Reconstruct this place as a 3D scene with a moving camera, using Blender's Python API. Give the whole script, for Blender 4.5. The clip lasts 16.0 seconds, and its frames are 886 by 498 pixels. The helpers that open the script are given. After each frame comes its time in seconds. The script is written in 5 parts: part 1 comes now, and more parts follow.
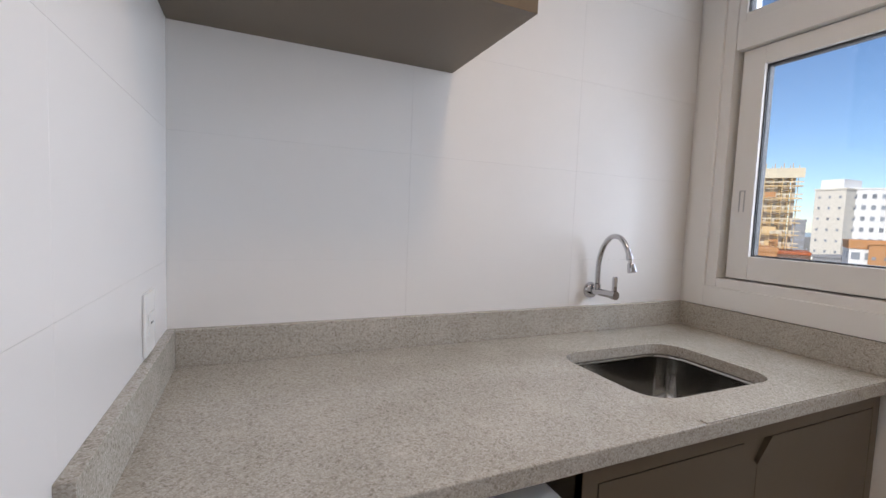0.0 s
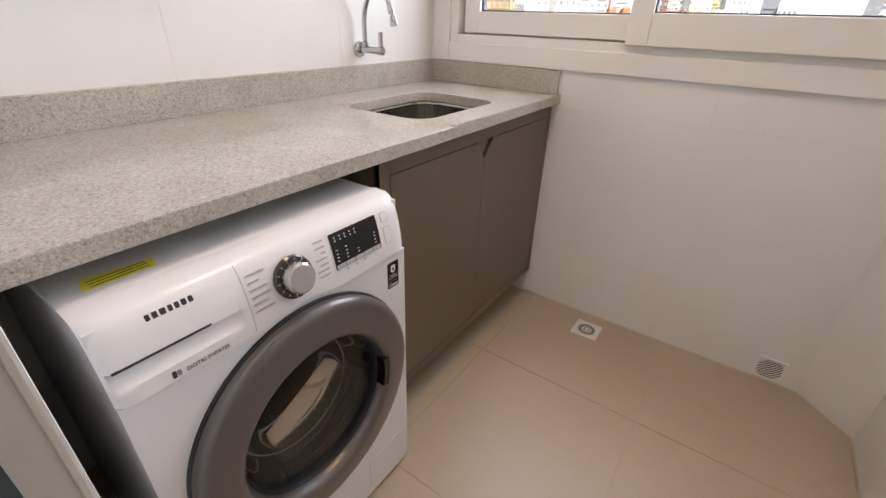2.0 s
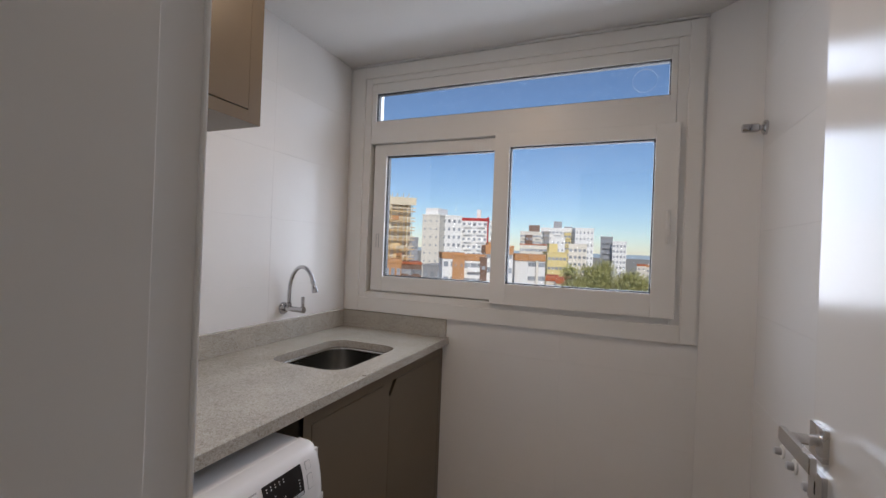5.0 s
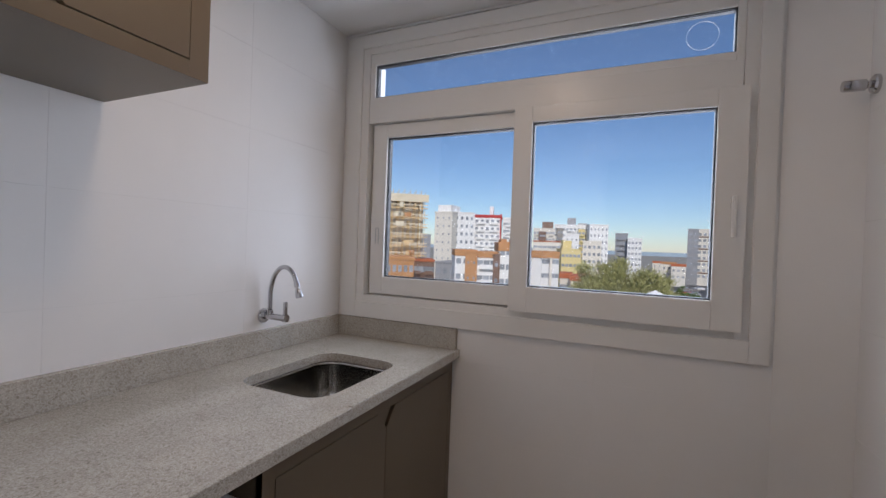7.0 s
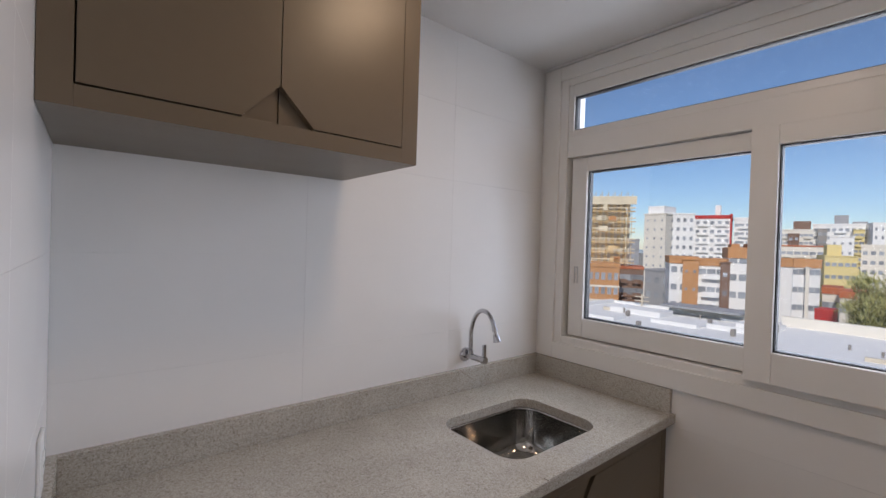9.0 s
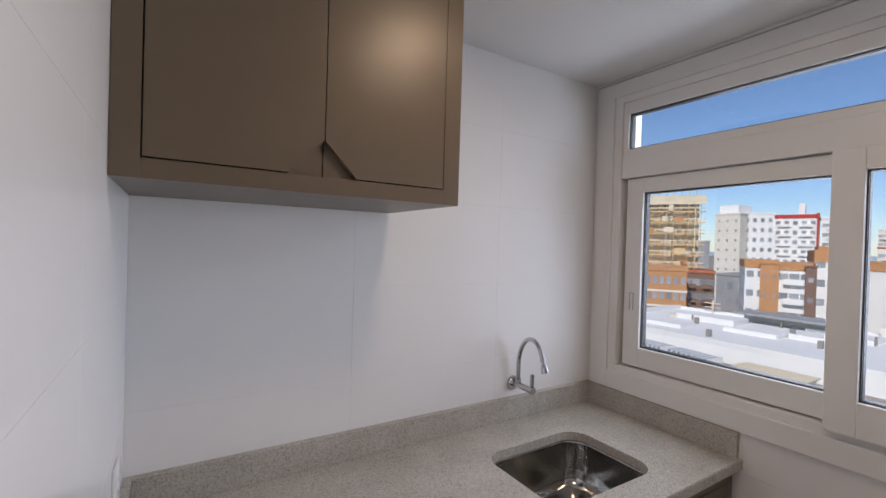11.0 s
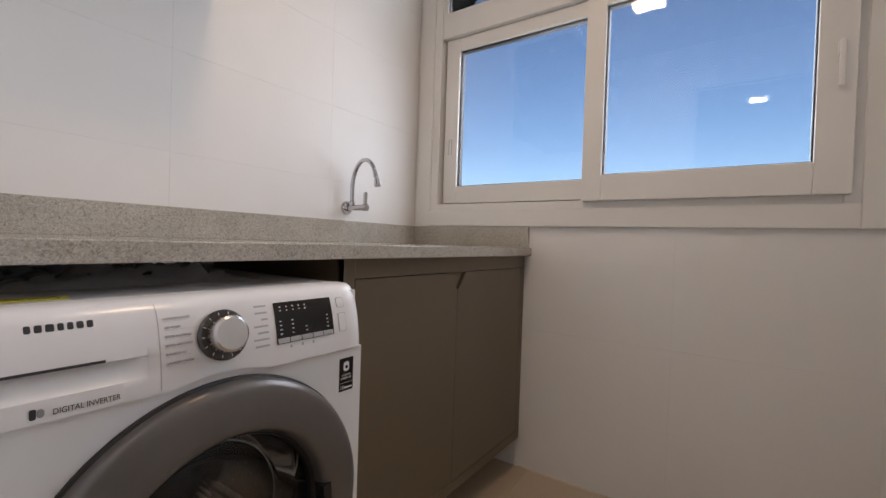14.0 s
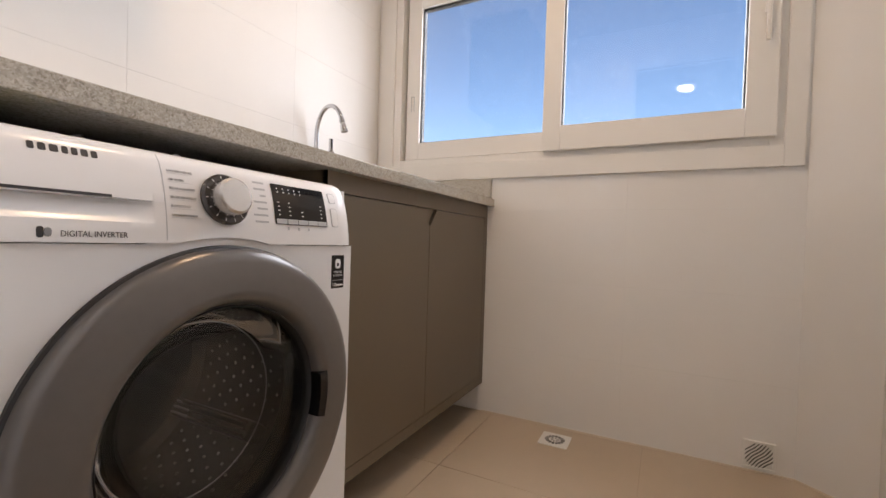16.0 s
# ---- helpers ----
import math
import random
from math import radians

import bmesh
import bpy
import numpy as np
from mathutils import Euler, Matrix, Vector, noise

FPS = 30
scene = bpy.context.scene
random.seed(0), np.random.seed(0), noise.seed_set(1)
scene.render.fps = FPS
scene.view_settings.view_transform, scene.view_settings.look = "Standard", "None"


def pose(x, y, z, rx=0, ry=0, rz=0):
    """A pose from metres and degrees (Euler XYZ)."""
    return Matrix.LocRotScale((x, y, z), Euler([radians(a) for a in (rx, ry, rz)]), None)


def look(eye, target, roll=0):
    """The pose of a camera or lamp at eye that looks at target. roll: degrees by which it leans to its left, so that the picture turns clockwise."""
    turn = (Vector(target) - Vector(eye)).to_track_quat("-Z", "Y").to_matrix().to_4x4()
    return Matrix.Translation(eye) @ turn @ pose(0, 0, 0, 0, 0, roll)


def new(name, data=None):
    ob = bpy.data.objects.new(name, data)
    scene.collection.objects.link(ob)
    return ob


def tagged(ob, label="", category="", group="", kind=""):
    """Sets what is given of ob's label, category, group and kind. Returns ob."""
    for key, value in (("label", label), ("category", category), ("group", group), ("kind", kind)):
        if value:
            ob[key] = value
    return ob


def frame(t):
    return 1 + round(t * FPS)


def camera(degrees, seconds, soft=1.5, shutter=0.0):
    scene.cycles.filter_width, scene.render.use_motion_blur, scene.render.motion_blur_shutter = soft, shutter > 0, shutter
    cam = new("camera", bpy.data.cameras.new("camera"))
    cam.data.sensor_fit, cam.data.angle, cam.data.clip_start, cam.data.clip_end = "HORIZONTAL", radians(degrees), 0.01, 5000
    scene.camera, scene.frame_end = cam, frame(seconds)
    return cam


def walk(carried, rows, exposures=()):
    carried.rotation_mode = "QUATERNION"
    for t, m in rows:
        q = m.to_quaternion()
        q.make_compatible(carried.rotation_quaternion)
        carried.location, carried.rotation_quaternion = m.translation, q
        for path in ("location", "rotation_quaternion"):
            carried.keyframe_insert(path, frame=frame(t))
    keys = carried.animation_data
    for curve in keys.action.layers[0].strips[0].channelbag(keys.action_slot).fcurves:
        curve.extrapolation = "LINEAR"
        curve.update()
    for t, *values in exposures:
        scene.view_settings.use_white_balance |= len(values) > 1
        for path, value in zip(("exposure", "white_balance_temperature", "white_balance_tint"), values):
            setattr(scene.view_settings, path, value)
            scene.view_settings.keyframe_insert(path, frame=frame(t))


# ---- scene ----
cam = camera(91.8, 16.0)
PATH = [
    (0, (0.185, -1.173, 1.332), (0.994, 0.651, 1.193), 2.3),
    (0.5, (0.119, -1.161, 1.3), (1.262, 0.478, 1.243), 2.3),
    (1, (0.08, -1.156, 1.234), (1.626, 0.091, 1.001), 2.3),
    (1.5, (0.029, -1.239, 1.2), (1.523, -0.192, 0.38), 2.1),
    (2, (-0.006, -1.308, 1.222), (1.442, -0.31, 0.268), 1.8),
    (2.5, (-0.059, -1.374, 1.244), (1.406, -0.383, 0.31), 1.8),
    (3, (-0.098, -1.413, 1.275), (1.581, -0.505, 0.676), 2.4),
    (3.5, (-0.122, -1.425, 1.313), (1.698, -0.598, 1.247), 2.2),
    (4, (-0.178, -1.426, 1.355), (1.648, -0.612, 1.349), 2.2),
    (4.5, (-0.246, -1.44, 1.396), (1.593, -0.653, 1.39), 2.2),
    (4.7, (-0.283, -1.449, 1.406), (1.561, -0.676, 1.405), 2.2),
    (6.8, (-0.008, -1.372, 1.397), (1.832, -0.587, 1.39), 2.0),
    (7, (0.035, -1.333, 1.403), (1.856, -0.506, 1.386), 2.1),
    (7.5, (0.089, -1.277, 1.405), (1.826, -0.287, 1.391), 2.0),
    (8, (0.093, -1.265, 1.415), (1.697, -0.07, 1.395), 2.0),
    (8.5, (0.083, -1.289, 1.499), (1.519, 0.102, 1.477), 1.9),
    (9, (0.071, -1.314, 1.558), (1.339, 0.232, 1.535), 1.8),
    (9.5, (0.09, -1.337, 1.569), (1.228, 0.307, 1.544), 1.8),
    (9.7, (0.093, -1.342, 1.57), (1.193, 0.329, 1.545), 1.8),
    (12, (0.103, -1.318, 1.71), (1.161, 0.379, 1.69), 1.7),
    (12.5, (0.106, -1.351, 1.562), (1.269, 0.276, 1.538), 1.6),
    (13, (0.074, -1.388, 1.365), (1.395, 0.113, 1.334), 1.6),
    (13.5, (0.008, -1.387, 1.187), (1.502, -0.057, 1.152), 1.8),
    (14, (0.014, -1.389, 0.969), (1.658, -0.25, 0.938), 1.9),
    (14.5, (0.04, -1.414, 0.784), (1.774, -0.418, 0.75), 1.8),
    (15, (0.042, -1.435, 0.75), (1.824, -0.529, 0.714), 1.8),
    (15.5, (-0.021, -1.386, 0.75), (1.772, -0.501, 0.715), 1.8),
    (16, (-0.06, -1.327, 0.762), (1.72, -0.415, 0.727), 1.8),
]

EXPOSURES = [(0.0, -0.04, 6090, 13), (0.5, -0.11, 6150, 13), (1.0, -0.19, 6130, 13), (1.5, 0.42, 6290, 13), (2.0, 0.61, 6390, 13), (2.5, 0.64, 6390, 13), (3.0, 0.64, 6390, 13),
             (3.5, -0.06, 6330, 13), (4.0, -0.28, 6230, 13), (4.7, -0.38, 6130, 13), (7.0, -0.5, 5920, 15), (8.0, -0.55, 5780, 15), (9.0, -0.48, 6090, 15), (12.0, -0.34, 5930, 15),
             (13.0, -0.23, 5970, 13), (13.5, -0.18, 5920, 13), (14.0, 0.01, 6390, 14), (14.5, 0.36, 6740, 14), (15.0, 0.54, 6740, 15), (16.0, 0.59, 6840, 15)]
walk(cam, [(t, look(eye, target, roll)) for t, eye, target, roll in PATH], EXPOSURES)

# ---- world, sun, lamps ----
SUN_EL, SUN_AZ = 42.0, 202.0   # degrees above the horizon; from +x towards +y
world = bpy.data.worlds.new("world")
scene.world = world
world.use_nodes = True
wn = world.node_tree
sky = wn.nodes.new("ShaderNodeTexSky")
sky.sky_type = "NISHITA"
sky.sun_disc = False
sky.sun_elevation, sky.sun_rotation = radians(SUN_EL), radians(90 - SUN_AZ)
sky.air_density, sky.dust_density, sky.ozone_density = 1.0, 0.2, 4.5
wn.links.new(sky.outputs[0], wn.nodes["Background"].inputs[0])
wn.nodes["Background"].inputs[1].default_value = 0.15
sun_data = bpy.data.lights.new("sun", "SUN")
sun_data.energy, sun_data.angle, sun_data.color = 5.0, radians(0.53), (1.0, 0.91, 0.76)
sun = new("sun", sun_data)
sd = Vector((math.cos(radians(SUN_EL)) * math.cos(radians(SUN_AZ)), math.cos(radians(SUN_EL)) * math.sin(radians(SUN_AZ)), math.sin(radians(SUN_EL))))
sun.matrix_world = look(sd * 50, (0, 0, 0))

room_data = bpy.data.lights.new("room_lamp", "AREA")
room_data.shape, room_data.size, room_data.size_y, room_data.energy, room_data.color = "RECTANGLE", 0.16, 0.16, 5.2, (1.0, 0.69, 0.41)
new("room_lamp", room_data).matrix_world = pose(0.78, -0.905, 2.374)
hall_data = bpy.data.lights.new("hall_lamp", "AREA")
hall_data.shape, hall_data.size, hall_data.size_y, hall_data.energy, hall_data.color = "RECTANGLE", 0.12, 0.12, 5.5, (1.0, 0.90, 0.78)
new("hall_lamp", hall_data).matrix_world = pose(-1.41, -1.47, 2.37)

sky_data = bpy.data.lights.new("window_daylight", "AREA")
sky_data.shape, sky_data.size, sky_data.size_y, sky_data.energy, sky_data.color = "RECTANGLE", 1.9, 2.2, 84.0, (0.86, 0.92, 1.0)
new("window_daylight", sky_data).matrix_world = look((2.50, -1.02, 2.10), (0.9, -0.80, 1.42))


# ---- materials ----
def mat(name, color, rough=0.5, metal=0.0, var=0.08, scale=30.0, bump=0.0, bscale=120.0, spec=0.5, coat=0.0, rvar=0.05, random_tint=0.0):
    """Procedural surface: base colour varied at two scales, rough variation, fine relief."""
    m = bpy.data.materials.new(name)
    m.use_nodes = True
    t = m.node_tree
    b = t.nodes["Principled BSDF"]
    co = t.nodes.new("ShaderNodeTexCoord")
    n1 = t.nodes.new("ShaderNodeTexNoise")
    n1.inputs["Scale"].default_value, n1.inputs["Detail"].default_value = scale, 4
    n2 = t.nodes.new("ShaderNodeTexNoise")
    n2.inputs["Scale"].default_value, n2.inputs["Detail"].default_value = scale * 0.12, 3
    mx = t.nodes.new("ShaderNodeMath")
    mx.operation = "ADD"
    for n in (n1, n2):
        t.links.new(co.outputs["Object"], n.inputs["Vector"])
    t.links.new(n1.outputs["Fac"], mx.inputs[0])
    t.links.new(n2.outputs["Fac"], mx.inputs[1])
    mr = t.nodes.new("ShaderNodeMapRange")
    mr.inputs["From Min"].default_value, mr.inputs["From Max"].default_value = 0.6, 1.4
    mr.inputs["To Min"].default_value, mr.inputs["To Max"].default_value = 1 - var, 1 + var
    t.links.new(mx.outputs[0], mr.inputs["Value"])
    hsv = t.nodes.new("ShaderNodeHueSaturation")
    hsv.inputs["Color"].default_value = (*color, 1)
    if random_tint:
        oi = t.nodes.new("ShaderNodeObjectInfo")
        rr = t.nodes.new("ShaderNodeMapRange")
        rr.inputs["To Min"].default_value, rr.inputs["To Max"].default_value = 1 - random_tint, 1 + random_tint
        t.links.new(oi.outputs["Random"], rr.inputs["Value"])
        mm = t.nodes.new("ShaderNodeMath")
        mm.operation = "MULTIPLY"
        t.links.new(rr.outputs[0], mm.inputs[0])
        t.links.new(mr.outputs[0], mm.inputs[1])
        t.links.new(mm.outputs[0], hsv.inputs["Value"])
    else:
        t.links.new(mr.outputs[0], hsv.inputs["Value"])
    t.links.new(hsv.outputs[0], b.inputs["Base Color"])
    rm = t.nodes.new("ShaderNodeMapRange")
    rm.inputs["To Min"].default_value, rm.inputs["To Max"].default_value = max(0.02, rough - rvar), min(1, rough + rvar)
    t.links.new(n2.outputs["Fac"], rm.inputs["Value"])
    t.links.new(rm.outputs[0], b.inputs["Roughness"])
    b.inputs["Metallic"].default_value = metal
    b.inputs["Specular IOR Level"].default_value = spec
    b.inputs["Coat Weight"].default_value = coat
    if bump:
        n3 = t.nodes.new("ShaderNodeTexNoise")
        n3.inputs["Scale"].default_value, n3.inputs["Detail"].default_value = bscale, 5
        t.links.new(co.outputs["Object"], n3.inputs["Vector"])
        bp = t.nodes.new("ShaderNodeBump")
        bp.inputs["Strength"].default_value, bp.inputs["Distance"].default_value = bump, 0.002
        t.links.new(n3.outputs["Fac"], bp.inputs["Height"])
        t.links.new(bp.outputs[0], b.inputs["Normal"])
    return m


def granite_mat():
    """Light grey-beige granite with dark and pale flecks."""
    m = bpy.data.materials.new("granite")
    m.use_nodes = True
    t = m.node_tree
    b = t.nodes["Principled BSDF"]
    co = t.nodes.new("ShaderNodeTexCoord")

    def ramp(src, stops):
        r = t.nodes.new("ShaderNodeValToRGB")
        while len(r.color_ramp.elements) < len(stops):
            r.color_ramp.elements.new(0.5)
        for e, (p, c) in zip(r.color_ramp.elements, stops):
            e.position, e.color = p, (*c, 1)
        t.links.new(src, r.inputs[0])
        return r.outputs[0]

    def tex(kind, sc, out, detail=None):
        n = t.nodes.new(kind)
        n.inputs["Scale"].default_value = sc
        if detail is not None:
            n.inputs["Detail"].default_value = detail
        t.links.new(co.outputs["Object"], n.inputs["Vector"])
        return n.outputs[out]

    def grains(sc, stops):
        """One random tone a crystal; cells broken up by a small warp."""
        n = t.nodes.new("ShaderNodeTexNoise")
        n.inputs["Scale"].default_value, n.inputs["Detail"].default_value = sc * 0.9, 2
        t.links.new(co.outputs["Object"], n.inputs["Vector"])
        w = t.nodes.new("ShaderNodeMix")
        w.data_type, w.blend_type = "RGBA", "LINEAR_LIGHT"
        w.inputs[0].default_value = 0.9 / sc
        t.links.new(co.outputs["Object"], w.inputs[6])
        t.links.new(n.outputs["Color"], w.inputs[7])
        v = t.nodes.new("ShaderNodeTexVoronoi")
        v.inputs["Scale"].default_value = sc
        t.links.new(w.outputs[2], v.inputs["Vector"])
        sep = t.nodes.new("ShaderNodeSeparateColor")
        t.links.new(v.outputs["Color"], sep.inputs[0])
        return ramp(sep.outputs[0], stops)

    base = grains(400, [(0.0, (0.335, 0.31, 0.27)), (0.10, (0.36, 0.335, 0.29)), (0.35, (0.425, 0.398, 0.35)), (0.75, (0.485, 0.46, 0.415)), (1.0, (0.56, 0.538, 0.495))])
    cloud = ramp(tex("ShaderNodeTexNoise", 7, "Fac", 6), [(0.32, (0.93, 0.925, 0.91)), (0.5, (1.0, 1.0, 0.99)), (0.68, (1.07, 1.07, 1.06))])
    fleck = grains(240, [(0.0, (0.68, 0.66, 0.63)), (0.07, (0.76, 0.74, 0.71)), (0.10, (1, 1, 1)), (1.0, (1, 1, 1))])
    mul = t.nodes.new("ShaderNodeMix")
    mul.data_type, mul.blend_type = "RGBA", "MULTIPLY"
    mul.inputs[0].default_value = 1
    mul2 = t.nodes.new("ShaderNodeMix")
    mul2.data_type, mul2.blend_type = "RGBA", "MULTIPLY"
    mul2.inputs[0].default_value = 0.9
    t.links.new(base, mul.inputs[6])
    t.links.new(cloud, mul.inputs[7])
    t.links.new(mul.outputs[2], mul2.inputs[6])
    t.links.new(fleck, mul2.inputs[7])
    t.links.new(mul2.outputs[2], b.inputs["Base Color"])
    b.inputs["Roughness"].default_value = 0.22
    rough = t.nodes.new("ShaderNodeMapRange")
    rough.inputs["To Min"].default_value, rough.inputs["To Max"].default_value = 0.07, 0.15
    t.links.new(tex("ShaderNodeTexNoise", 60, "Fac", 4), rough.inputs["Value"])
    t.links.new(rough.outputs[0], b.inputs["Roughness"])
    return m


def glass_mat(name, tint, rough=0.0):
    """Clear or tinted pane: transparent body with a mirror-like face."""
    m = bpy.data.materials.new(name)
    m.use_nodes = True
    t = m.node_tree
    t.nodes.remove(t.nodes["Principled BSDF"])
    tr, gl, mx, fr = (t.nodes.new(k) for k in ("ShaderNodeBsdfTransparent", "ShaderNodeBsdfGlossy", "ShaderNodeMixShader", "ShaderNodeFresnel"))
    tr.inputs[0].default_value = (*tint, 1)
    gl.inputs["Roughness"].default_value = rough
    fr.inputs[0].default_value = 1.5
    t.links.new(fr.outputs[0], mx.inputs[0])
    t.links.new(tr.outputs[0], mx.inputs[1])
    t.links.new(gl.outputs[0], mx.inputs[2])
    t.links.new(mx.outputs[0], t.nodes["Material Output"].inputs[0])
    return m


def glow_mat(name, color, strength):
    m = bpy.data.materials.new(name)
    m.use_nodes = True
    b = m.node_tree.nodes["Principled BSDF"]
    b.inputs["Base Color"].default_value = (0.8, 0.8, 0.8, 1)
    b.inputs["Emission Color"].default_value = (*color, 1)
    b.inputs["Emission Strength"].default_value = strength
    return m


M_LIT = glow_mat("lit_diffuser", (1, 0.95, 0.88), 2.6)
M_TILE = mat("white_ceramic", (0.82, 0.812, 0.80), 0.19, var=0.012, scale=8, bump=0.03, bscale=9, random_tint=0.004, spec=0.6)
M_GROUT = mat("pale_grout", (0.80, 0.79, 0.77), 0.8, var=0.05, scale=60)
M_FLOOR = mat("beige_porcelain", (0.50, 0.405, 0.30), 0.30, var=0.03, scale=14, bump=0.03, bscale=40, random_tint=0.01)
M_FGROUT = mat("beige_grout", (0.47, 0.38, 0.285), 0.8, var=0.08, scale=60)
M_BEAD = mat("pale_sealant", (0.60, 0.52, 0.42), 0.6, var=0.06, scale=40)
M_PLASTER = mat("white_plaster", (0.78, 0.772, 0.76), 0.7, var=0.02, scale=5, bump=0.05, bscale=90)
M_HALL = mat("hall_paint", (0.74, 0.71, 0.66), 0.7, var=0.03, scale=5, bump=0.05, bscale=90)
M_LACQ = mat("white_lacquer", (0.80, 0.785, 0.76), 0.16, var=0.015, scale=6, bump=0.03, bscale=30)
M_PVC = mat("white_pvc", (0.80, 0.79, 0.765), 0.34, var=0.015, scale=7, bump=0.02, bscale=50)
M_GASKET = mat("black_gasket", (0.015, 0.015, 0.016), 0.5, var=0.1)
M_TAUPE = mat("taupe_laminate", (0.130, 0.099, 0.064), 0.36, var=0.03, scale=40, bump=0.06, bscale=900)
# Near-black colour for the shade inside gaps, holes and slots.
M_GAP_SHADE = mat("gap_shade", (0.012, 0.011, 0.01), 0.7, var=0.1)
M_GRANITE = granite_mat()
M_STEEL = mat("brushed_steel", (0.46, 0.445, 0.42), 0.13, 1.0, var=0.03, scale=40, rvar=0.03)
M_CHROME = mat("chrome", (0.56, 0.56, 0.58), 0.05, 1.0, var=0.02, rvar=0.02)
M_SATIN = mat("satin_nickel", (0.62, 0.61, 0.60), 0.26, 1.0, var=0.03)
M_WHITE = mat("machine_enamel", (0.82, 0.82, 0.83), 0.22, var=0.01, scale=6)
M_PLASTIC = mat("white_plastic", (0.80, 0.80, 0.78), 0.35, var=0.02, scale=20)
M_RING = mat("graphite_door_ring", (0.175, 0.165, 0.16), 0.30, 0.6, var=0.05, scale=60)
M_DIAL = mat("dark_chrome", (0.09, 0.085, 0.085), 0.2, 0.7, var=0.05)
M_RUBBER = mat("dark_rubber", (0.02, 0.02, 0.022), 0.45, var=0.1)
M_BLACK = mat("black_gloss", (0.008, 0.008, 0.01), 0.08, var=0.05)
M_DRUM = mat("drum_steel", (0.26, 0.255, 0.25), 0.34, 1.0, var=0.1, scale=30)
M_INK = mat("dark_print", (0.03, 0.03, 0.035), 0.5, var=0.05)
M_GREYINK = mat("grey_print", (0.25, 0.26, 0.28), 0.5, var=0.05)
M_WHITEINK = mat("white_print", (0.75, 0.75, 0.76), 0.5, var=0.05)
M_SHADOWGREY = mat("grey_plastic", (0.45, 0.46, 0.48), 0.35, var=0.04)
M_YELLOW = mat("yellow_label", (0.80, 0.74, 0.05), 0.45, var=0.06, scale=30)
M_STRIKE = mat("blued_steel", (0.085, 0.13, 0.155), 0.38, 0.35, var=0.08, scale=50, bump=0.05, bscale=300)
M_WOOD = mat("raw_wood", (0.40, 0.22, 0.08), 0.7, var=0.25, scale=60, bump=0.3, bscale=90)
M_PANE = glass_mat("window_glass", (0.95, 0.955, 0.955))
M_DOORGLASS = glass_mat("smoked_door_glass", (0.80, 0.80, 0.81), 0.01)
M_FILM = mat("clear_film", (0.55, 0.56, 0.58), 0.16, var=0.05, scale=20)
M_FILM.node_tree.nodes["Principled BSDF"].inputs["Alpha"].default_value = 0.45


# ---- mesh helpers ----
def part(name, bm, material, parent=None, label="", smooth=False):
    me = bpy.data.meshes.new(name)
    bmesh.ops.recalc_face_normals(bm, faces=bm.faces[:])
    if smooth:
        for f in bm.faces:
            f.smooth = True
    bm.to_mesh(me)
    bm.free()
    me.materials.append(material)
    ob = new(name, me)
    if parent:
        ob.parent = parent
    if label:
        ob["label"] = label
    if smooth:
        me.set_sharp_from_angle(angle=radians(38))
    return ob


def box_into(bm, x0, x1, y0, y1, z0, z1, bevel=0.0, m=None):
    vs = bmesh.ops.create_cube(bm, size=1, matrix=Matrix.Translation(((x0 + x1) / 2, (y0 + y1) / 2, (z0 + z1) / 2)) @ Matrix.Diagonal((abs(x1 - x0), abs(y1 - y0), abs(z1 - z0), 1)))["verts"]
    if bevel:
        es = {e for v in vs for e in v.link_edges}
        r = bmesh.ops.bevel(bm, geom=list(es), offset=bevel, segments=2, affect="EDGES", profile=0.6)
        vs = list({v for f in r["faces"] for v in f.verts} | {v for v in vs if v.is_valid})
    if m is not None:
        bmesh.ops.transform(bm, matrix=m, verts=vs)
    return vs


def box(name, b, material, parent=None, bevel=0.0, label="", m=None):
    bm = bmesh.new()
    box_into(bm, *b, bevel=bevel, m=m)
    return part(name, bm, material, parent, label)


def boxes(name, bs, material, parent=None, bevel=0.0, label=""):
    bm = bmesh.new()
    for b in bs:
        box_into(bm, *b, bevel=bevel)
    return part(name, bm, material, parent, label)


def empty(name, at=(0, 0, 0), label="", category="", group="", kind=""):
    e = new(name)
    e.empty_display_size = 0.05
    e.location = at
    return tagged(e, label, category, group, kind)


def put(ob, parent):
    """Parent under an empty that may stand away from the origin, keeping the place."""
    ob.parent = parent
    ob.matrix_parent_inverse = Matrix.Translation(parent.location).inverted()
    return ob


def lathe(name, profile, material, parent=None, steps=48, m=None, label="", closed=False):
    """Turn (radius, height) points about z, then place by m."""
    bm = bmesh.new()
    rings = []
    for r, h in profile:
        if r < 1e-6:
            rings.append([bm.verts.new((0, 0, h))])
        else:
            rings.append([bm.verts.new((r * math.cos(2 * math.pi * k / steps), r * math.sin(2 * math.pi * k / steps), h)) for k in range(steps)])
    pairs = list(zip(rings, rings[1:])) + ([(rings[-1], rings[0])] if closed else [])
    for a, b in pairs:
        for k in range(steps):
            q = [a[k % len(a)], a[(k + 1) % len(a)], b[(k + 1) % len(b)], b[k % len(b)]]
            q = [v for i, v in enumerate(q) if v not in q[:i]]
            if len(q) > 2:
                bm.faces.new(q)
    if m is not None:
        bm.transform(m)
    return part(name, bm, material, parent, label, smooth=True)


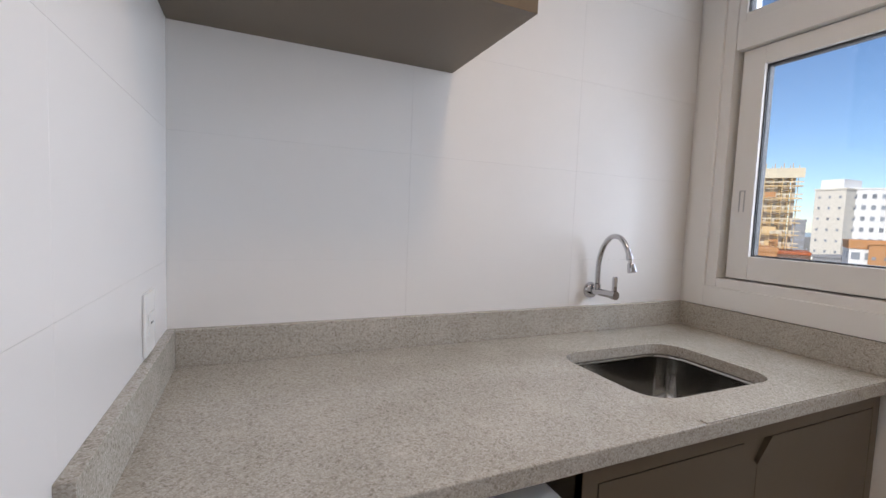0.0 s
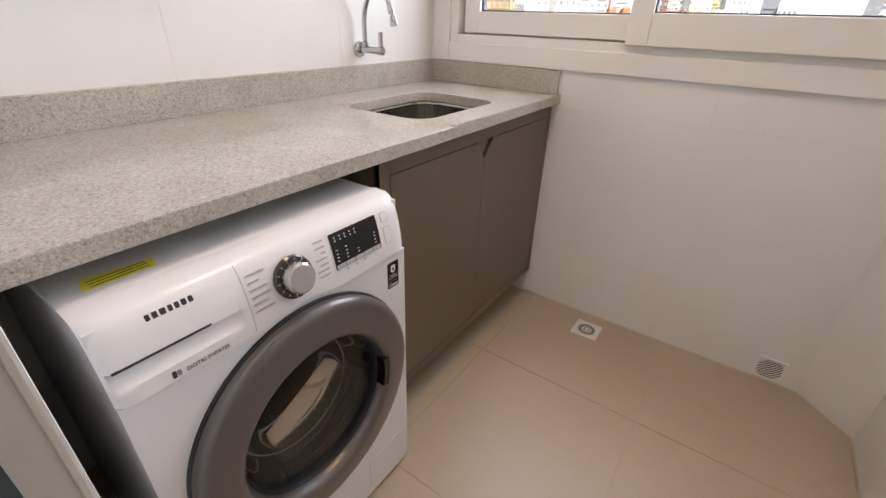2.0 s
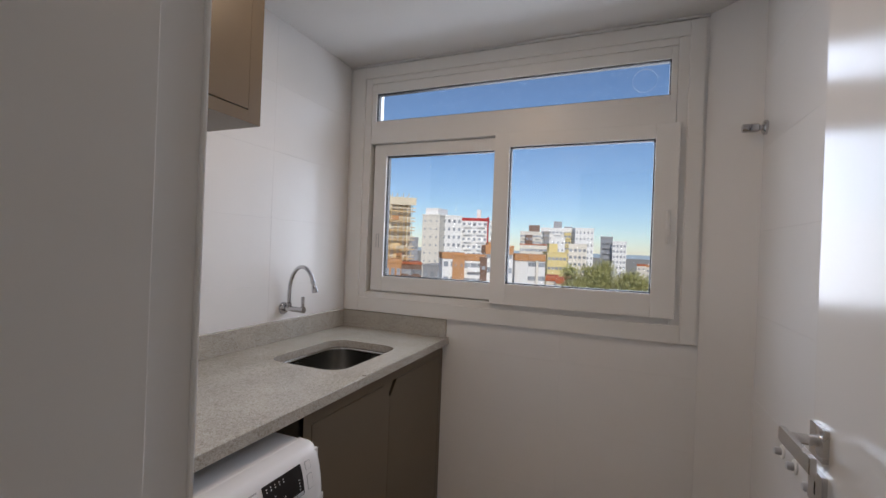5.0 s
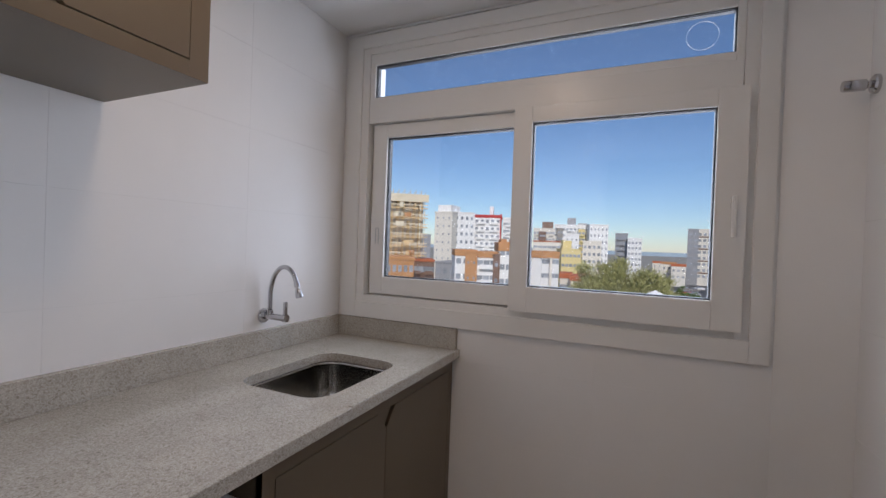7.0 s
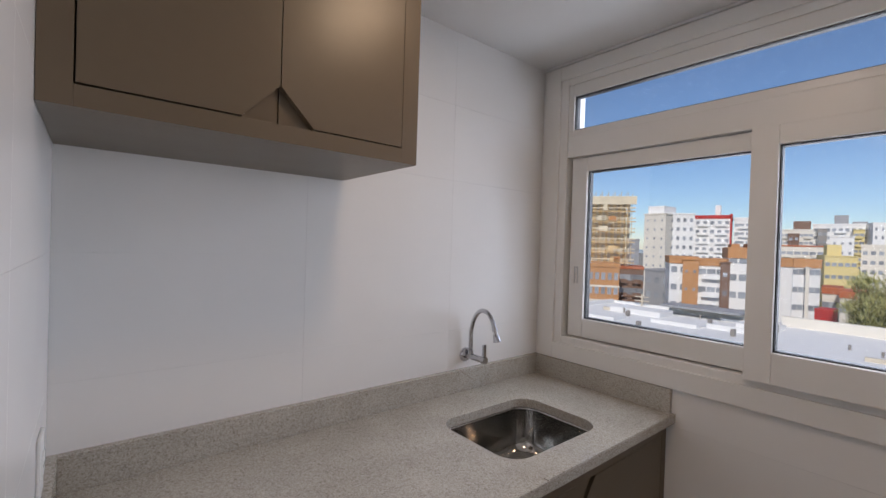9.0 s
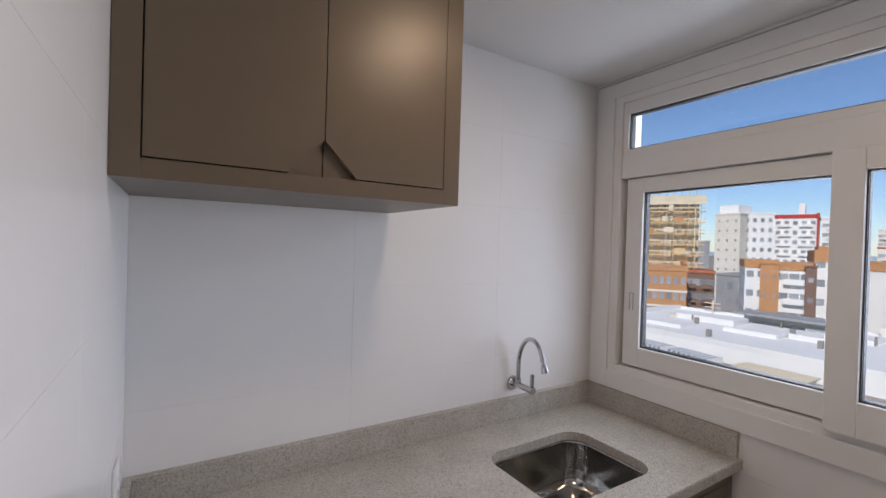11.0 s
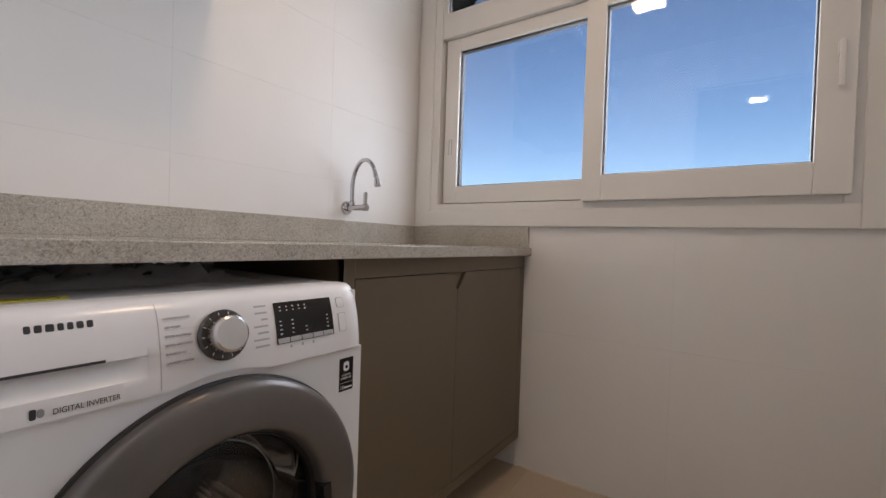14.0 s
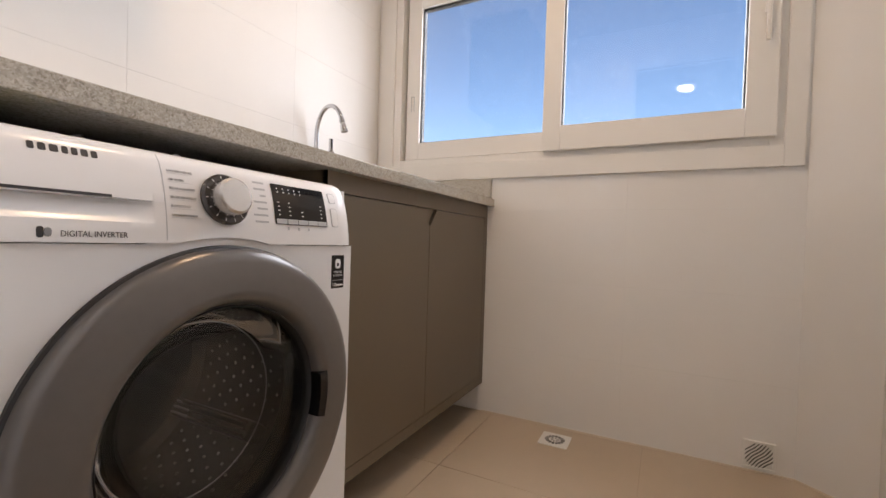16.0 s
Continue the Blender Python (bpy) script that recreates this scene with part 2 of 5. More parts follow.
def tube(name, pts, radius, material, parent=None, steps=16, label=""):
    """Round bar along points."""
    bm = bmesh.new()
    rings = []
    pts = [Vector(p) for p in pts]
    for i, p in enumerate(pts):
        d = (pts[min(i + 1, len(pts) - 1)] - pts[max(i - 1, 0)]).normalized()
        q = d.to_track_quat("Z", "Y")
        rings.append([bm.verts.new(p + q @ Vector((radius * math.cos(2 * math.pi * k / steps), radius * math.sin(2 * math.pi * k / steps), 0))) for k in range(steps)])
    for a, b in zip(rings, rings[1:]):
        for k in range(steps):
            bm.faces.new((a[k], a[(k + 1) % steps], b[(k + 1) % steps], b[k]))
    bm.faces.new(rings[0])
    bm.faces.new(rings[-1])
    return part(name, bm, material, parent, label, smooth=True)


def rounded(x0, x1, y0, y1, r, n=6):
    pts = []
    for cx, cy, a0 in ((x1 - r, y1 - r, 0), (x0 + r, y1 - r, 90), (x0 + r, y0 + r, 180), (x1 - r, y0 + r, 270)):
        for k in range(n + 1):
            a = radians(a0 + 90 * k / n)
            pts.append((cx + r * math.cos(a), cy + r * math.sin(a)))
    return pts


def plate_into(bm, outer, inners, h0, h1, to3=lambda u, v, h: (u, v, h)):
    """A plate between heights h0 and h1 with holes."""
    lo, hi = [], []
    for h, store in ((h0, lo), (h1, hi)):
        edges = []
        for loop in (outer, *inners):
            vs = [bm.verts.new(to3(u, v, h)) for u, v in loop]
            store.append(vs)
            edges += [bm.edges.new((vs[i], vs[(i + 1) % len(vs)])) for i in range(len(vs))]
        bmesh.ops.triangle_fill(bm, use_beauty=True, use_dissolve=False, edges=edges)
    for a, b in zip(lo, hi):
        for i in range(len(a)):
            j = (i + 1) % len(a)
            bm.faces.new((a[i], a[j], b[j], b[i]))


def plate(name, outer, inners, h0, h1, material, parent=None, to3=lambda u, v, h: (u, v, h), label=""):
    bm = bmesh.new()
    plate_into(bm, outer, inners, h0, h1, to3)
    return part(name, bm, material, parent, label)


def words(name, text, height, material, parent, m, width=None):
    """Raised lettering in the built-in font, turned into a mesh; x along the line, y up."""
    cu = bpy.data.curves.new(name, "FONT")
    cu.body, cu.size, cu.extrude = text, height * 1.4, 0.0002
    ob = bpy.data.objects.new(name, cu)
    scene.collection.objects.link(ob)
    bpy.context.view_layer.update()
    me = bpy.data.meshes.new_from_object(ob.evaluated_get(bpy.context.evaluated_depsgraph_get()))
    bpy.data.objects.remove(ob)
    if width:
        xs = [v.co.x for v in me.vertices]
        k = width / (max(xs) - min(xs))
        me.transform(Matrix.Diagonal((k, 1, 1, 1)))
    me.transform(m)
    me.materials.clear()
    me.materials.append(material)
    ob = new(name, me)
    ob.parent = parent
    return ob


# ---- room plan ----
EAST, SOUTH, CEIL = 1.753, -1.905, 2.407
DIAG_E, DIAG_S = -1.745, 1.612     # where the splayed corner meets the window wall and the south wall
DOOR_N, DOOR_S, DOOR_H = -1.088, -1.803, 2.10
WALL_W = 0.16                       # thickness of the wall with the door
HX0, HY0, HY1 = -2.6, -3.2, 0.9     # the passage behind the door
TT = 0.0030                         # tile thickness
WIN_Y0, WIN_Y1, WIN_Z0, WIN_Z1 = -0.095, -1.668, 1.105, 2.335


def wall(name, bs, label):
    return tagged(boxes(name, bs, M_GROUT), label, "wall", kind="structure")


wall_north = wall("wall_north", [(-WALL_W, EAST + 0.2, 0.0016, 0.16, -0.1, 2.7)], "white tiled wall behind the granite counter")
wall_west = wall("wall_west", [(-WALL_W, -0.0016, DOOR_N + 0.03, TT - 0.003, -0.1, 2.7), (-WALL_W, -0.0016, DOOR_S - 0.03, DOOR_N + 0.03, DOOR_H + 0.03, 2.7),
                               (-WALL_W, -0.0016, SOUTH - 0.16, DOOR_S - 0.03, -0.1, 2.7)], "white tiled wall with the doorway")
wall_east = wall("wall_east", [(EAST + 0.0016, EAST + 0.2, DIAG_E - 0.35, TT - 0.004, -0.1, WIN_Z0), (EAST + 0.0016, EAST + 0.2, DIAG_E - 0.35, TT - 0.004, WIN_Z1, 2.7),
                               (EAST + 0.0016, EAST + 0.2, WIN_Y0, TT - 0.004, WIN_Z0, WIN_Z1), (EAST + 0.0016, EAST + 0.2, DIAG_E - 0.35, WIN_Y1, WIN_Z0, WIN_Z1)],
                 "white tiled wall under and beside the window")
wall_south = wall("wall_south", [(-TT, EAST + 0.2, SOUTH - 0.16, SOUTH - 0.0016, -0.1, 2.7)], "white tiled wall behind the open door")
bm = bmesh.new()
tri = [(EAST, DIAG_E), (EAST + TT, DIAG_E), (EAST + TT, SOUTH - TT), (DIAG_S, SOUTH - TT), (DIAG_S, SOUTH)]
vs = [[bm.verts.new((x, y, z)) for x, y in tri] for z in (0.0, 2.6)]
bm.faces.new(vs[0]), bm.faces.new(vs[1])
for i in range(5):
    bm.faces.new((vs[0][i], vs[0][(i + 1) % 5], vs[1][(i + 1) % 5], vs[1][i]))
wall_corner = tagged(part("wall_corner", bm, M_TILE), "narrow splayed white wall across the corner", "wall", kind="structure")

floor = tagged(box("floor", (-WALL_W - 0.02, EAST + 0.05, SOUTH - 0.05, 0.05, -0.12, -0.0024), M_FGROUT), "beige porcelain tiled floor with fine joints", "floor", kind="structure")
hall_floor = tagged(box("hall_floor", (HX0, -WALL_W - 0.02, HY0, HY1, -0.12, 0.0), M_FLOOR), "beige porcelain floor of the passage", "floor", kind="structure")
ceiling = tagged(plate("ceiling", [(HX0 - 0.1, HY0 - 0.1), (EAST + 0.15, HY0 - 0.1), (EAST + 0.15, HY1 + 0.1), (HX0 - 0.1, HY1 + 0.1)], [], CEIL, CEIL + 0.02, M_PLASTER),
                 "smooth white plaster ceiling", "ceiling", kind="structure")
box_top = tagged(box("roof_slab", (HX0 - 0.1, EAST + 0.2, HY0 - 0.1, HY1 + 0.1, 2.70, 2.9), M_PLASTER), "concrete slab above the ceiling", "slab", kind="structure")
tagged(boxes("hall_wall", [(HX0 - 0.1, HX0, HY0, HY1, -0.1, 2.7), (HX0 - 0.1, -WALL_W, HY0 - 0.1, HY0, -0.1, 2.7), (HX0 - 0.1, -WALL_W, HY1, HY1 + 0.1, -0.1, 2.7),
                           (-WALL_W - 0.1, -WALL_W, HY0, SOUTH - 0.16, -0.1, 2.7), (-WALL_W - 0.1, -WALL_W, 0.16, HY1, -0.1, 2.7)], M_HALL), "plain painted wall of the passage", "wall", kind="structure")
tagged(box("hall_wall", (-WALL_W - 0.008, -WALL_W, DOOR_N + 0.03, 0.16, 0, CEIL), M_HALL), "plain painted wall beside the doorway", "wall", kind="structure")

# shadow-gap cornice along the window wall
tagged(box("trim", (EAST - 0.012, EAST + 0.004, DIAG_E, 0.0, CEIL - 0.012, CEIL - 0.001), M_PLASTER, bevel=0.003), "thin plaster cornice above the window", "trim", kind="structure")

tagged(box("building_below", (HX0 - 0.1, EAST + 0.2, HY0 - 0.1, HY1 + 0.1, -14.0, -0.121), M_PLASTER), "plain lower storeys of the apartment building", "building", kind="structure")

# ---- ceiling lamps ----
for px, py_, where in ((0.78, -0.905, "square white surface-mounted panel light, lit, on the ceiling"), (-1.41, -1.47, "square white panel light on the passage ceiling")):
    panel = empty("panel_light", (px, py_, CEIL), where, "ceiling light", group="panel lights")
    put(box("frame", (px - 0.09, px + 0.09, py_ - 0.095, py_ + 0.095, CEIL - 0.025, CEIL), M_PLASTIC, bevel=0.004), panel)
    put(box("diffuser", (px - 0.08, px + 0.08, py_ - 0.085, py_ + 0.085, CEIL - 0.030, CEIL - 0.024), M_LIT), panel)

# ---- door lining, strike plate, door leaf ----
jamb = empty("door_frame", (0, DOOR_N, 0), "white lacquered door frame with rounded architrave", "door frame", kind="structure")
for y_in, sgn in ((DOOR_N, 1), (DOOR_S, -1)):
    put(boxes("jamb", [(-0.046, 0.0, y_in, y_in + 0.03 * sgn, 0, DOOR_H + 0.03), (-WALL_W - 0.012, -0.0475, y_in - 0.012 * sgn, y_in + 0.03 * sgn, 0, DOOR_H + 0.03)], M_LACQ, bevel=0.0015), jamb)
    put(box("architrave", (-0.001, 0.004, y_in - 0.0035 * sgn, y_in + 0.068 * sgn, 0, DOOR_H + 0.07), M_LACQ, bevel=0.002), jamb)
    put(box("architrave", (-WALL_W - 0.024, -WALL_W - 0.008, y_in - 0.004 * sgn, y_in + 0.065 * sgn, 0, DOOR_H + 0.07), M_LACQ, bevel=0.004), jamb)
put(boxes("head", [(-0.046, 0.0, DOOR_S, DOOR_N, DOOR_H, DOOR_H + 0.03), (-WALL_W - 0.012, -0.0475, DOOR_S, DOOR_N, DOOR_H - 0.012, DOOR_H + 0.03)], M_LACQ, bevel=0.0015), jamb)
put(box("architrave", (-0.001, 0.005, DOOR_S - 0.066, DOOR_N + 0.066, DOOR_H - 0.004, DOOR_H + 0.07), M_LACQ, bevel=0.002), jamb)

strike = empty("strike_plate", (-0.03, DOOR_N, 1.10), "blue-grey steel strike plate screwed to the jamb", "strike plate")
to_j = lambda u, v, h: (-0.061 + (u + 0.061) * 1.087, DOOR_N - h, 1.247 + (v - 1.247) * 1.087)
outline = []
for k in range(9):
    a = math.pi * k / 8
    outline.append((-0.0345 + 0.0135 * math.cos(a), 1.166 + 0.0135 * math.sin(a)))
for k in range(9):
    a = math.pi + math.pi * k / 8
    outline.append((-0.0345 + 0.0135 * math.cos(a), 1.041 + 0.0135 * math.sin(a)))
outline += [(-0.021, 1.112), (-0.008, 1.114), (-0.008, 1.160), (-0.021, 1.162)]
put(plate("plate", outline, [[(-0.041, 1.123), (-0.0275, 1.123), (-0.0275, 1.156), (-0.041, 1.156)], [(-0.040, 1.056), (-0.030, 1.056), (-0.030, 1.099), (-0.040, 1.099)]], 0.0005, 0.002, M_STRIKE, to3=to_j), strike)
put(box("latch_pocket", (-0.040, -0.0245, DOOR_N - 0.0016, DOOR_N - 0.0003, 1.112, 1.148), M_LACQ, label="torn white paint in the latch hole"), strike)
# Flat near-black plate paints the shade inside the bolt hole.
put(box("bolt_pocket", (-0.0385, -0.027, DOOR_N - 0.0011, DOOR_N - 0.0003, 1.039, 1.086), M_GAP_SHADE, label="bolt hole, its shade put into a near-black plate"), strike)
put(boxes("bolt_wood", [(-0.0375, -0.0312, DOOR_N - 0.0014, DOOR_N - 0.0009, 1.040, 1.066), (-0.0312, -0.0285, DOOR_N - 0.0013, DOOR_N - 0.0009, 1.040, 1.050)], M_WOOD, bevel=0.0001, label="raw wood in the bolt hole"), strike)
put(boxes("torn_paint", [(-0.0335, -0.0315, DOOR_N - 0.0019, DOOR_N - 0.0014, 1.113, 1.147), (-0.0395, -0.025, DOOR_N - 0.0021, DOOR_N - 0.0014, 1.112, 1.1145)], M_PLASTER, label="ragged paint edge"), strike)
for z in (1.165, 1.018):
    put(lathe("screw", [(0, 0.0028), (0.0025, 0.0028), (0.0032, 0.002)], M_SATIN, m=Matrix.Translation((-0.0322, DOOR_N, z)) @ pose(0, 0, 0, 90, 0, 0), steps=14), strike)

LEAF_Y = -1.770
leaf = empty("door", (0, LEAF_Y, 0), "open white lacquered door leaf standing along the wall", "door")
put(box("leaf", (0.004, 0.682, LEAF_Y - 0.035, LEAF_Y, 0.008, DOOR_H - 0.004), M_LACQ, bevel=0.002), leaf)
to_l = lambda u, v, h: (u, LEAF_Y + h, v)
handle = put(plate("lever_rosette", rounded(0.617, 0.672, 1.076, 1.132, 0.002), [], 0.0, 0.008, M_SATIN, to3=to_l, label="square satin nickel rosette with lever"), leaf)
tube("neck", [(0.644, LEAF_Y + 0.006, 1.104), (0.644, LEAF_Y + 0.05, 1.104)], 0.009, M_SATIN, handle)
box("lever", (0.525, 0.662, LEAF_Y + 0.046, LEAF_Y + 0.056, 1.091, 1.116), M_SATIN, handle, bevel=0.0015)
for o in handle.children:
    o.matrix_parent_inverse = handle.matrix_world.inverted()
keyp = put(plate("key_rosette", rounded(0.617, 0.672, 0.998, 1.054, 0.002), [rounded(0.641, 0.647, 1.013, 1.036, 0.0028)], 0.0, 0.008, M_SATIN, to3=to_l, label="square satin nickel key plate"), leaf)
# Near-black plate behind the opening paints the keyhole's shade.
put(box("keyhole", (0.639, 0.649, LEAF_Y + 0.0005, LEAF_Y + 0.002, 1.010, 1.038), M_GAP_SHADE), leaf)
put(plate("outline_mark", rounded(0.30, 0.44, 1.385, 1.43, 0.018), [rounded(0.3015, 0.4385, 1.3865, 1.4285, 0.0165)], 0.0003, 0.001, M_GREYINK, to3=to_l, label="thin grey rounded outline"), leaf)
for z in (0.25, 1.05, 1.85):
    put(tube("hinge", [(0.002, LEAF_Y + 0.006, z - 0.045), (0.002, LEAF_Y + 0.006, z + 0.045)], 0.006, M_SATIN), leaf)

# ---- window ----
win = empty("window_1", (EAST, -0.9, 1.1), "white plastic sliding window with fixed transom above", "window", kind="structure")


def bars(name, y0, y1, z0, z1, wl, wr, wb, wt, x0, x1, bevel=0.003, label=""):
    """A rectangular frame of four members between y0 > y1."""
    return put(boxes(name, [(x0, x1, y0 - wl, y0, z0, z1), (x0, x1, y1, y1 + wr, z0, z1), (x0, x1, y1 + wr, y0 - wl, z0, z0 + wb), (x0, x1, y1 + wr, y0 - wl, z1 - wt, z1)], M_PVC, bevel=bevel, label=label), win)


bars("casing", -0.022, -1.733, 1.049, 2.388, 0.083, 0.058, 0.075, 0.062, EAST - 0.017, EAST + 0.012, label="broad flat white window casing")
bars("window_frame", -0.098, -1.680, 1.108, 2.342, 0.045, 0.045, 0.048, 0.045, EAST - 0.006, EAST + 0.10)
put(box("transom_bar", (EAST - 0.0045, EAST + 0.095, -1.633, -0.145, 1.968, 2.062), M_PVC, bevel=0.003), win)
tb = bars("transom_bead", -0.143, -1.635, 2.062, 2.297, 0.026, 0.024, 0.03, 0.052, EAST + 0.0, EAST + 0.022)
sl = bars("sash_left", -0.160, -0.925, 1.162, 1.965, 0.074, 0.07, 0.082, 0.062, EAST + 0.018, EAST + 0.062, label="fixed white sash set behind the sliding one")
sr = bars("sash_right", -0.862, -1.650, 1.150, 1.964, 0.074, 0.09, 0.100, 0.062, EAST - 0.036, EAST + 0.012, label="sliding white sash, standing forward")
bars("rear_frame", -0.14, -1.665, 1.14, 1.985, 0.045, 0.035, 0.070, 0.030, EAST + 0.064, EAST + 0.099)


def pane(y0, y1, z0, z1, x, holder):
    p = put(box("pane", (x, x + 0.004, y1 - 0.004, y0 + 0.004, z0 - 0.004, z1 + 0.004), M_PANE), holder)
    p.visible_shadow = False
    put(boxes("gasket", [(x - 0.004, x + 0.0, y0 - 0.004, y0 + 0.001, z0, z1), (x - 0.004, x, y1 - 0.001, y1 + 0.004, z0, z1), (x - 0.004, x, y1, y0, z0 - 0.001, z0 + 0.004), (x - 0.004, x, y1, y0, z1 - 0.004, z1 + 0.001)], M_GASKET, label="black rubber glazing bead"), holder)
    put(boxes("gasket", [(x + 0.0045, x + 0.0275, y0 - 0.005, y0 + 0.001, z0, z1), (x + 0.0045, x + 0.0275, y1 - 0.001, y1 + 0.005, z0, z1), (x + 0.0045, x + 0.0275, y1 + 0.005, y0 - 0.005, z0 - 0.001, z0 + 0.005), (x + 0.0045, x + 0.0275, y1 + 0.005, y0 - 0.005, z1 - 0.005, z1 + 0.001)], M_GASKET, label="black outer glazing bead"), holder)


pane(-0.234, -0.855, 1.244, 1.903, EAST + 0.036, sl)
pane(-0.936, -1.560, 1.250, 1.902, EAST - 0.016, sr)
pane(-0.169, -1.611, 2.092, 2.245, EAST + 0.014, tb)
put(plate("vent_ring", [(-1.510 + 0.050 * math.cos(a * math.pi / 20), 2.166 + 0.050 * math.sin(a * math.pi / 20)) for a in range(40)],
          [[(-1.510 + 0.0493 * math.cos(a * math.pi / 20), 2.166 + 0.0493 * math.sin(a * math.pi / 20)) for a in range(40)]], EAST + 0.011, EAST + 0.014, M_SHADOWGREY, to3=lambda u, v, h: (h, u, v), label="thin round edge of the vent cover in the transom"), win)
wh = put(box("handle_base", (EAST - 0.044, EAST - 0.035, -1.622, -1.604, 1.560, 1.600), M_PVC, bevel=0.003, label="white window handle"), sr)
put(box("handle_grip", (EAST - 0.062, EAST - 0.050, -1.6195, -1.6065, 1.462, 1.600), M_PVC, bevel=0.004), sr)
put(box("handle_neck", (EAST - 0.051, EAST - 0.043, -1.618, -1.608, 1.572, 1.592), M_PVC), sr)
put(boxes("finger_pull", [(EAST + 0.0155, EAST + 0.018, -0.190, -0.187, 1.40, 1.475), (EAST + 0.0155, EAST + 0.018, -0.206, -0.203, 1.40, 1.475), (EAST + 0.0155, EAST + 0.018, -0.206, -0.187, 1.472, 1.475)], M_SHADOWGREY), win)

# ---- counter ----
CT, CB, CF = 0.957, 0.923, -0.650
counter = empty("countertop", (0.9, -0.3, CB), "pale grey speckled granite counter with low upstands", "countertop")
sink_hole = rounded(0.985, 1.430, -0.540, -0.200, 0.074, 10)
slab = plate("slab", [(0.0, CF), (EAST, CF), (EAST, 0.0), (0.0, 0.0)], [sink_hole], CB, CT, M_GRANITE)
bv = slab.modifiers.new("bevel", "BEVEL")
bv.width, bv.segments, bv.limit_method, bv.angle_limit = 0.0025, 2, "ANGLE", radians(60)
put(slab, counter)
put(box("upstand", (0.020, EAST - 0.02, -0.020, 0.0, CT, 1.047), M_GRANITE, bevel=0.0015), counter)
put(box("upstand", (EAST - 0.020, EAST, -0.636, 0.0, CT, 1.047), M_GRANITE, bevel=0.0015), counter)
put(box("upstand", (0.0, 0.020, -0.636, 0.0, CT, 1.047), M_GRANITE, bevel=0.0015), counter)
put(boxes("raised_edge", [(0.99 + 0.0, EAST - 0.02, CF + 0.001, CF + 0.016, CT, CT + 0.003)], M_GRANITE, bevel=0.001), counter)

bm = bmesh.new()
loops = []
for inset, z, r in ((-0.004, CB - 0.001, 0.076), (-0.004, CB - 0.012, 0.076), (0.004, CB - 0.10, 0.074), (0.009, CB - 0.135, 0.072), (0.018, CB - 0.152, 0.07), (0.034, CB - 0.163, 0.06), (0.06, CB - 0.167, 0.05), (0.15, CB - 0.172, 0.012)):
    loops.append([bm.verts.new((x, y, z)) for x, y in rounded(0.985 + inset, 1.430 - inset, -0.540 + inset, -0.200 - inset, r, 12)])
for a, b in zip(loops, loops[1:]):
    for i in range(len(a)):
        bm.faces.new((a[i], a[(i + 1) % len(a)], b[(i + 1) % len(b)], b[i]))
bm.faces.new(loops[-1])
sink = empty("sink", (1.2, -0.37, CB - 0.17), "undermounted stainless steel bowl with rounded corners", "sink")
basin = put(part("basin", bm, M_STEEL, smooth=True), sink)
so = basin.modifiers.new("solid", "SOLIDIFY")
so.thickness, so.offset = 0.0015, 1
put(lathe("drain", [(0.0, 0.002), (0.02, 0.002), (0.022, 0.006), (0.040, 0.006), (0.044, 0.001)], M_CHROME, m=Matrix.Translation((1.2075, -0.37, CB - 0.172)), steps=28), sink)

# ---- tap ----
tap = empty("tap", (1.29, 0, 1.10), "chrome wall-mounted tap with curved spout", "tap")
TX, TZ = 1.283, 1.102
put(lathe("flange", [(0.0, 0.0), (0.029, 0.0), (0.029, 0.006), (0.024, 0.014), (0.014, 0.020), (0.0, 0.020)], M_CHROME, m=Matrix.Translation((TX, 0, TZ)) @ pose(0, 0, 0, 90), steps=32), tap)
put(tube("body", [(TX, -0.012, TZ), (TX, -0.03, TZ), (TX, -0.07, TZ), (TX, -0.112, TZ)], 0.0125, M_CHROME, steps=20), tap)
sp = [(TX, -0.034, TZ + 0.004), (TX, -0.034, TZ + 0.03), (TX, -0.0342, TZ + 0.055)]
for k in range(19):
    a = radians(176 - 148 * k / 18)
    sp.append((TX, -0.104 - 0.070 * math.cos(a), TZ + 0.078 + 0.118 * math.sin(a)))
put(tube("spout", sp, 0.0088, M_CHROME, steps=16), tap)
end = Vector(sp[-1])
way = (end - Vector(sp[-2])).normalized()
put(tube("collar", [end - way * 0.004, end + way * 0.010], 0.0112, M_CHROME), tap)
way2 = Vector((0, -0.32, -1)).normalized()
j0 = end + way * 0.010
put(tube("swivel_joint", [j0, j0 + way2 * 0.010], 0.0070, M_SATIN), tap)
put(lathe("aerator", [(0.0, 0.0), (0.0090, 0.0), (0.0110, 0.004), (0.0140, 0.024), (0.0140, 0.032), (0.0110, 0.033), (0.0, 0.031)], M_CHROME, m=Matrix.Translation(j0 + way2 * 0.009) @ way2.to_track_quat("Z", "Y").to_matrix().to_4x4(), steps=24), tap)
put(tube("spout_nut", [(TX, -0.034, TZ + 0.006), (TX, -0.034, TZ + 0.026)], 0.0125, M_CHROME), tap)
put(box("lever", (TX - 0.0075, TX + 0.0075, -0.118, -0.108, TZ - 0.006, TZ + 0.062), M_CHROME, bevel=0.002), tap)
put(tube("end_cap", [(TX, -0.104, TZ), (TX, -0.122, TZ)], 0.0145, M_CHROME, steps=20), tap)

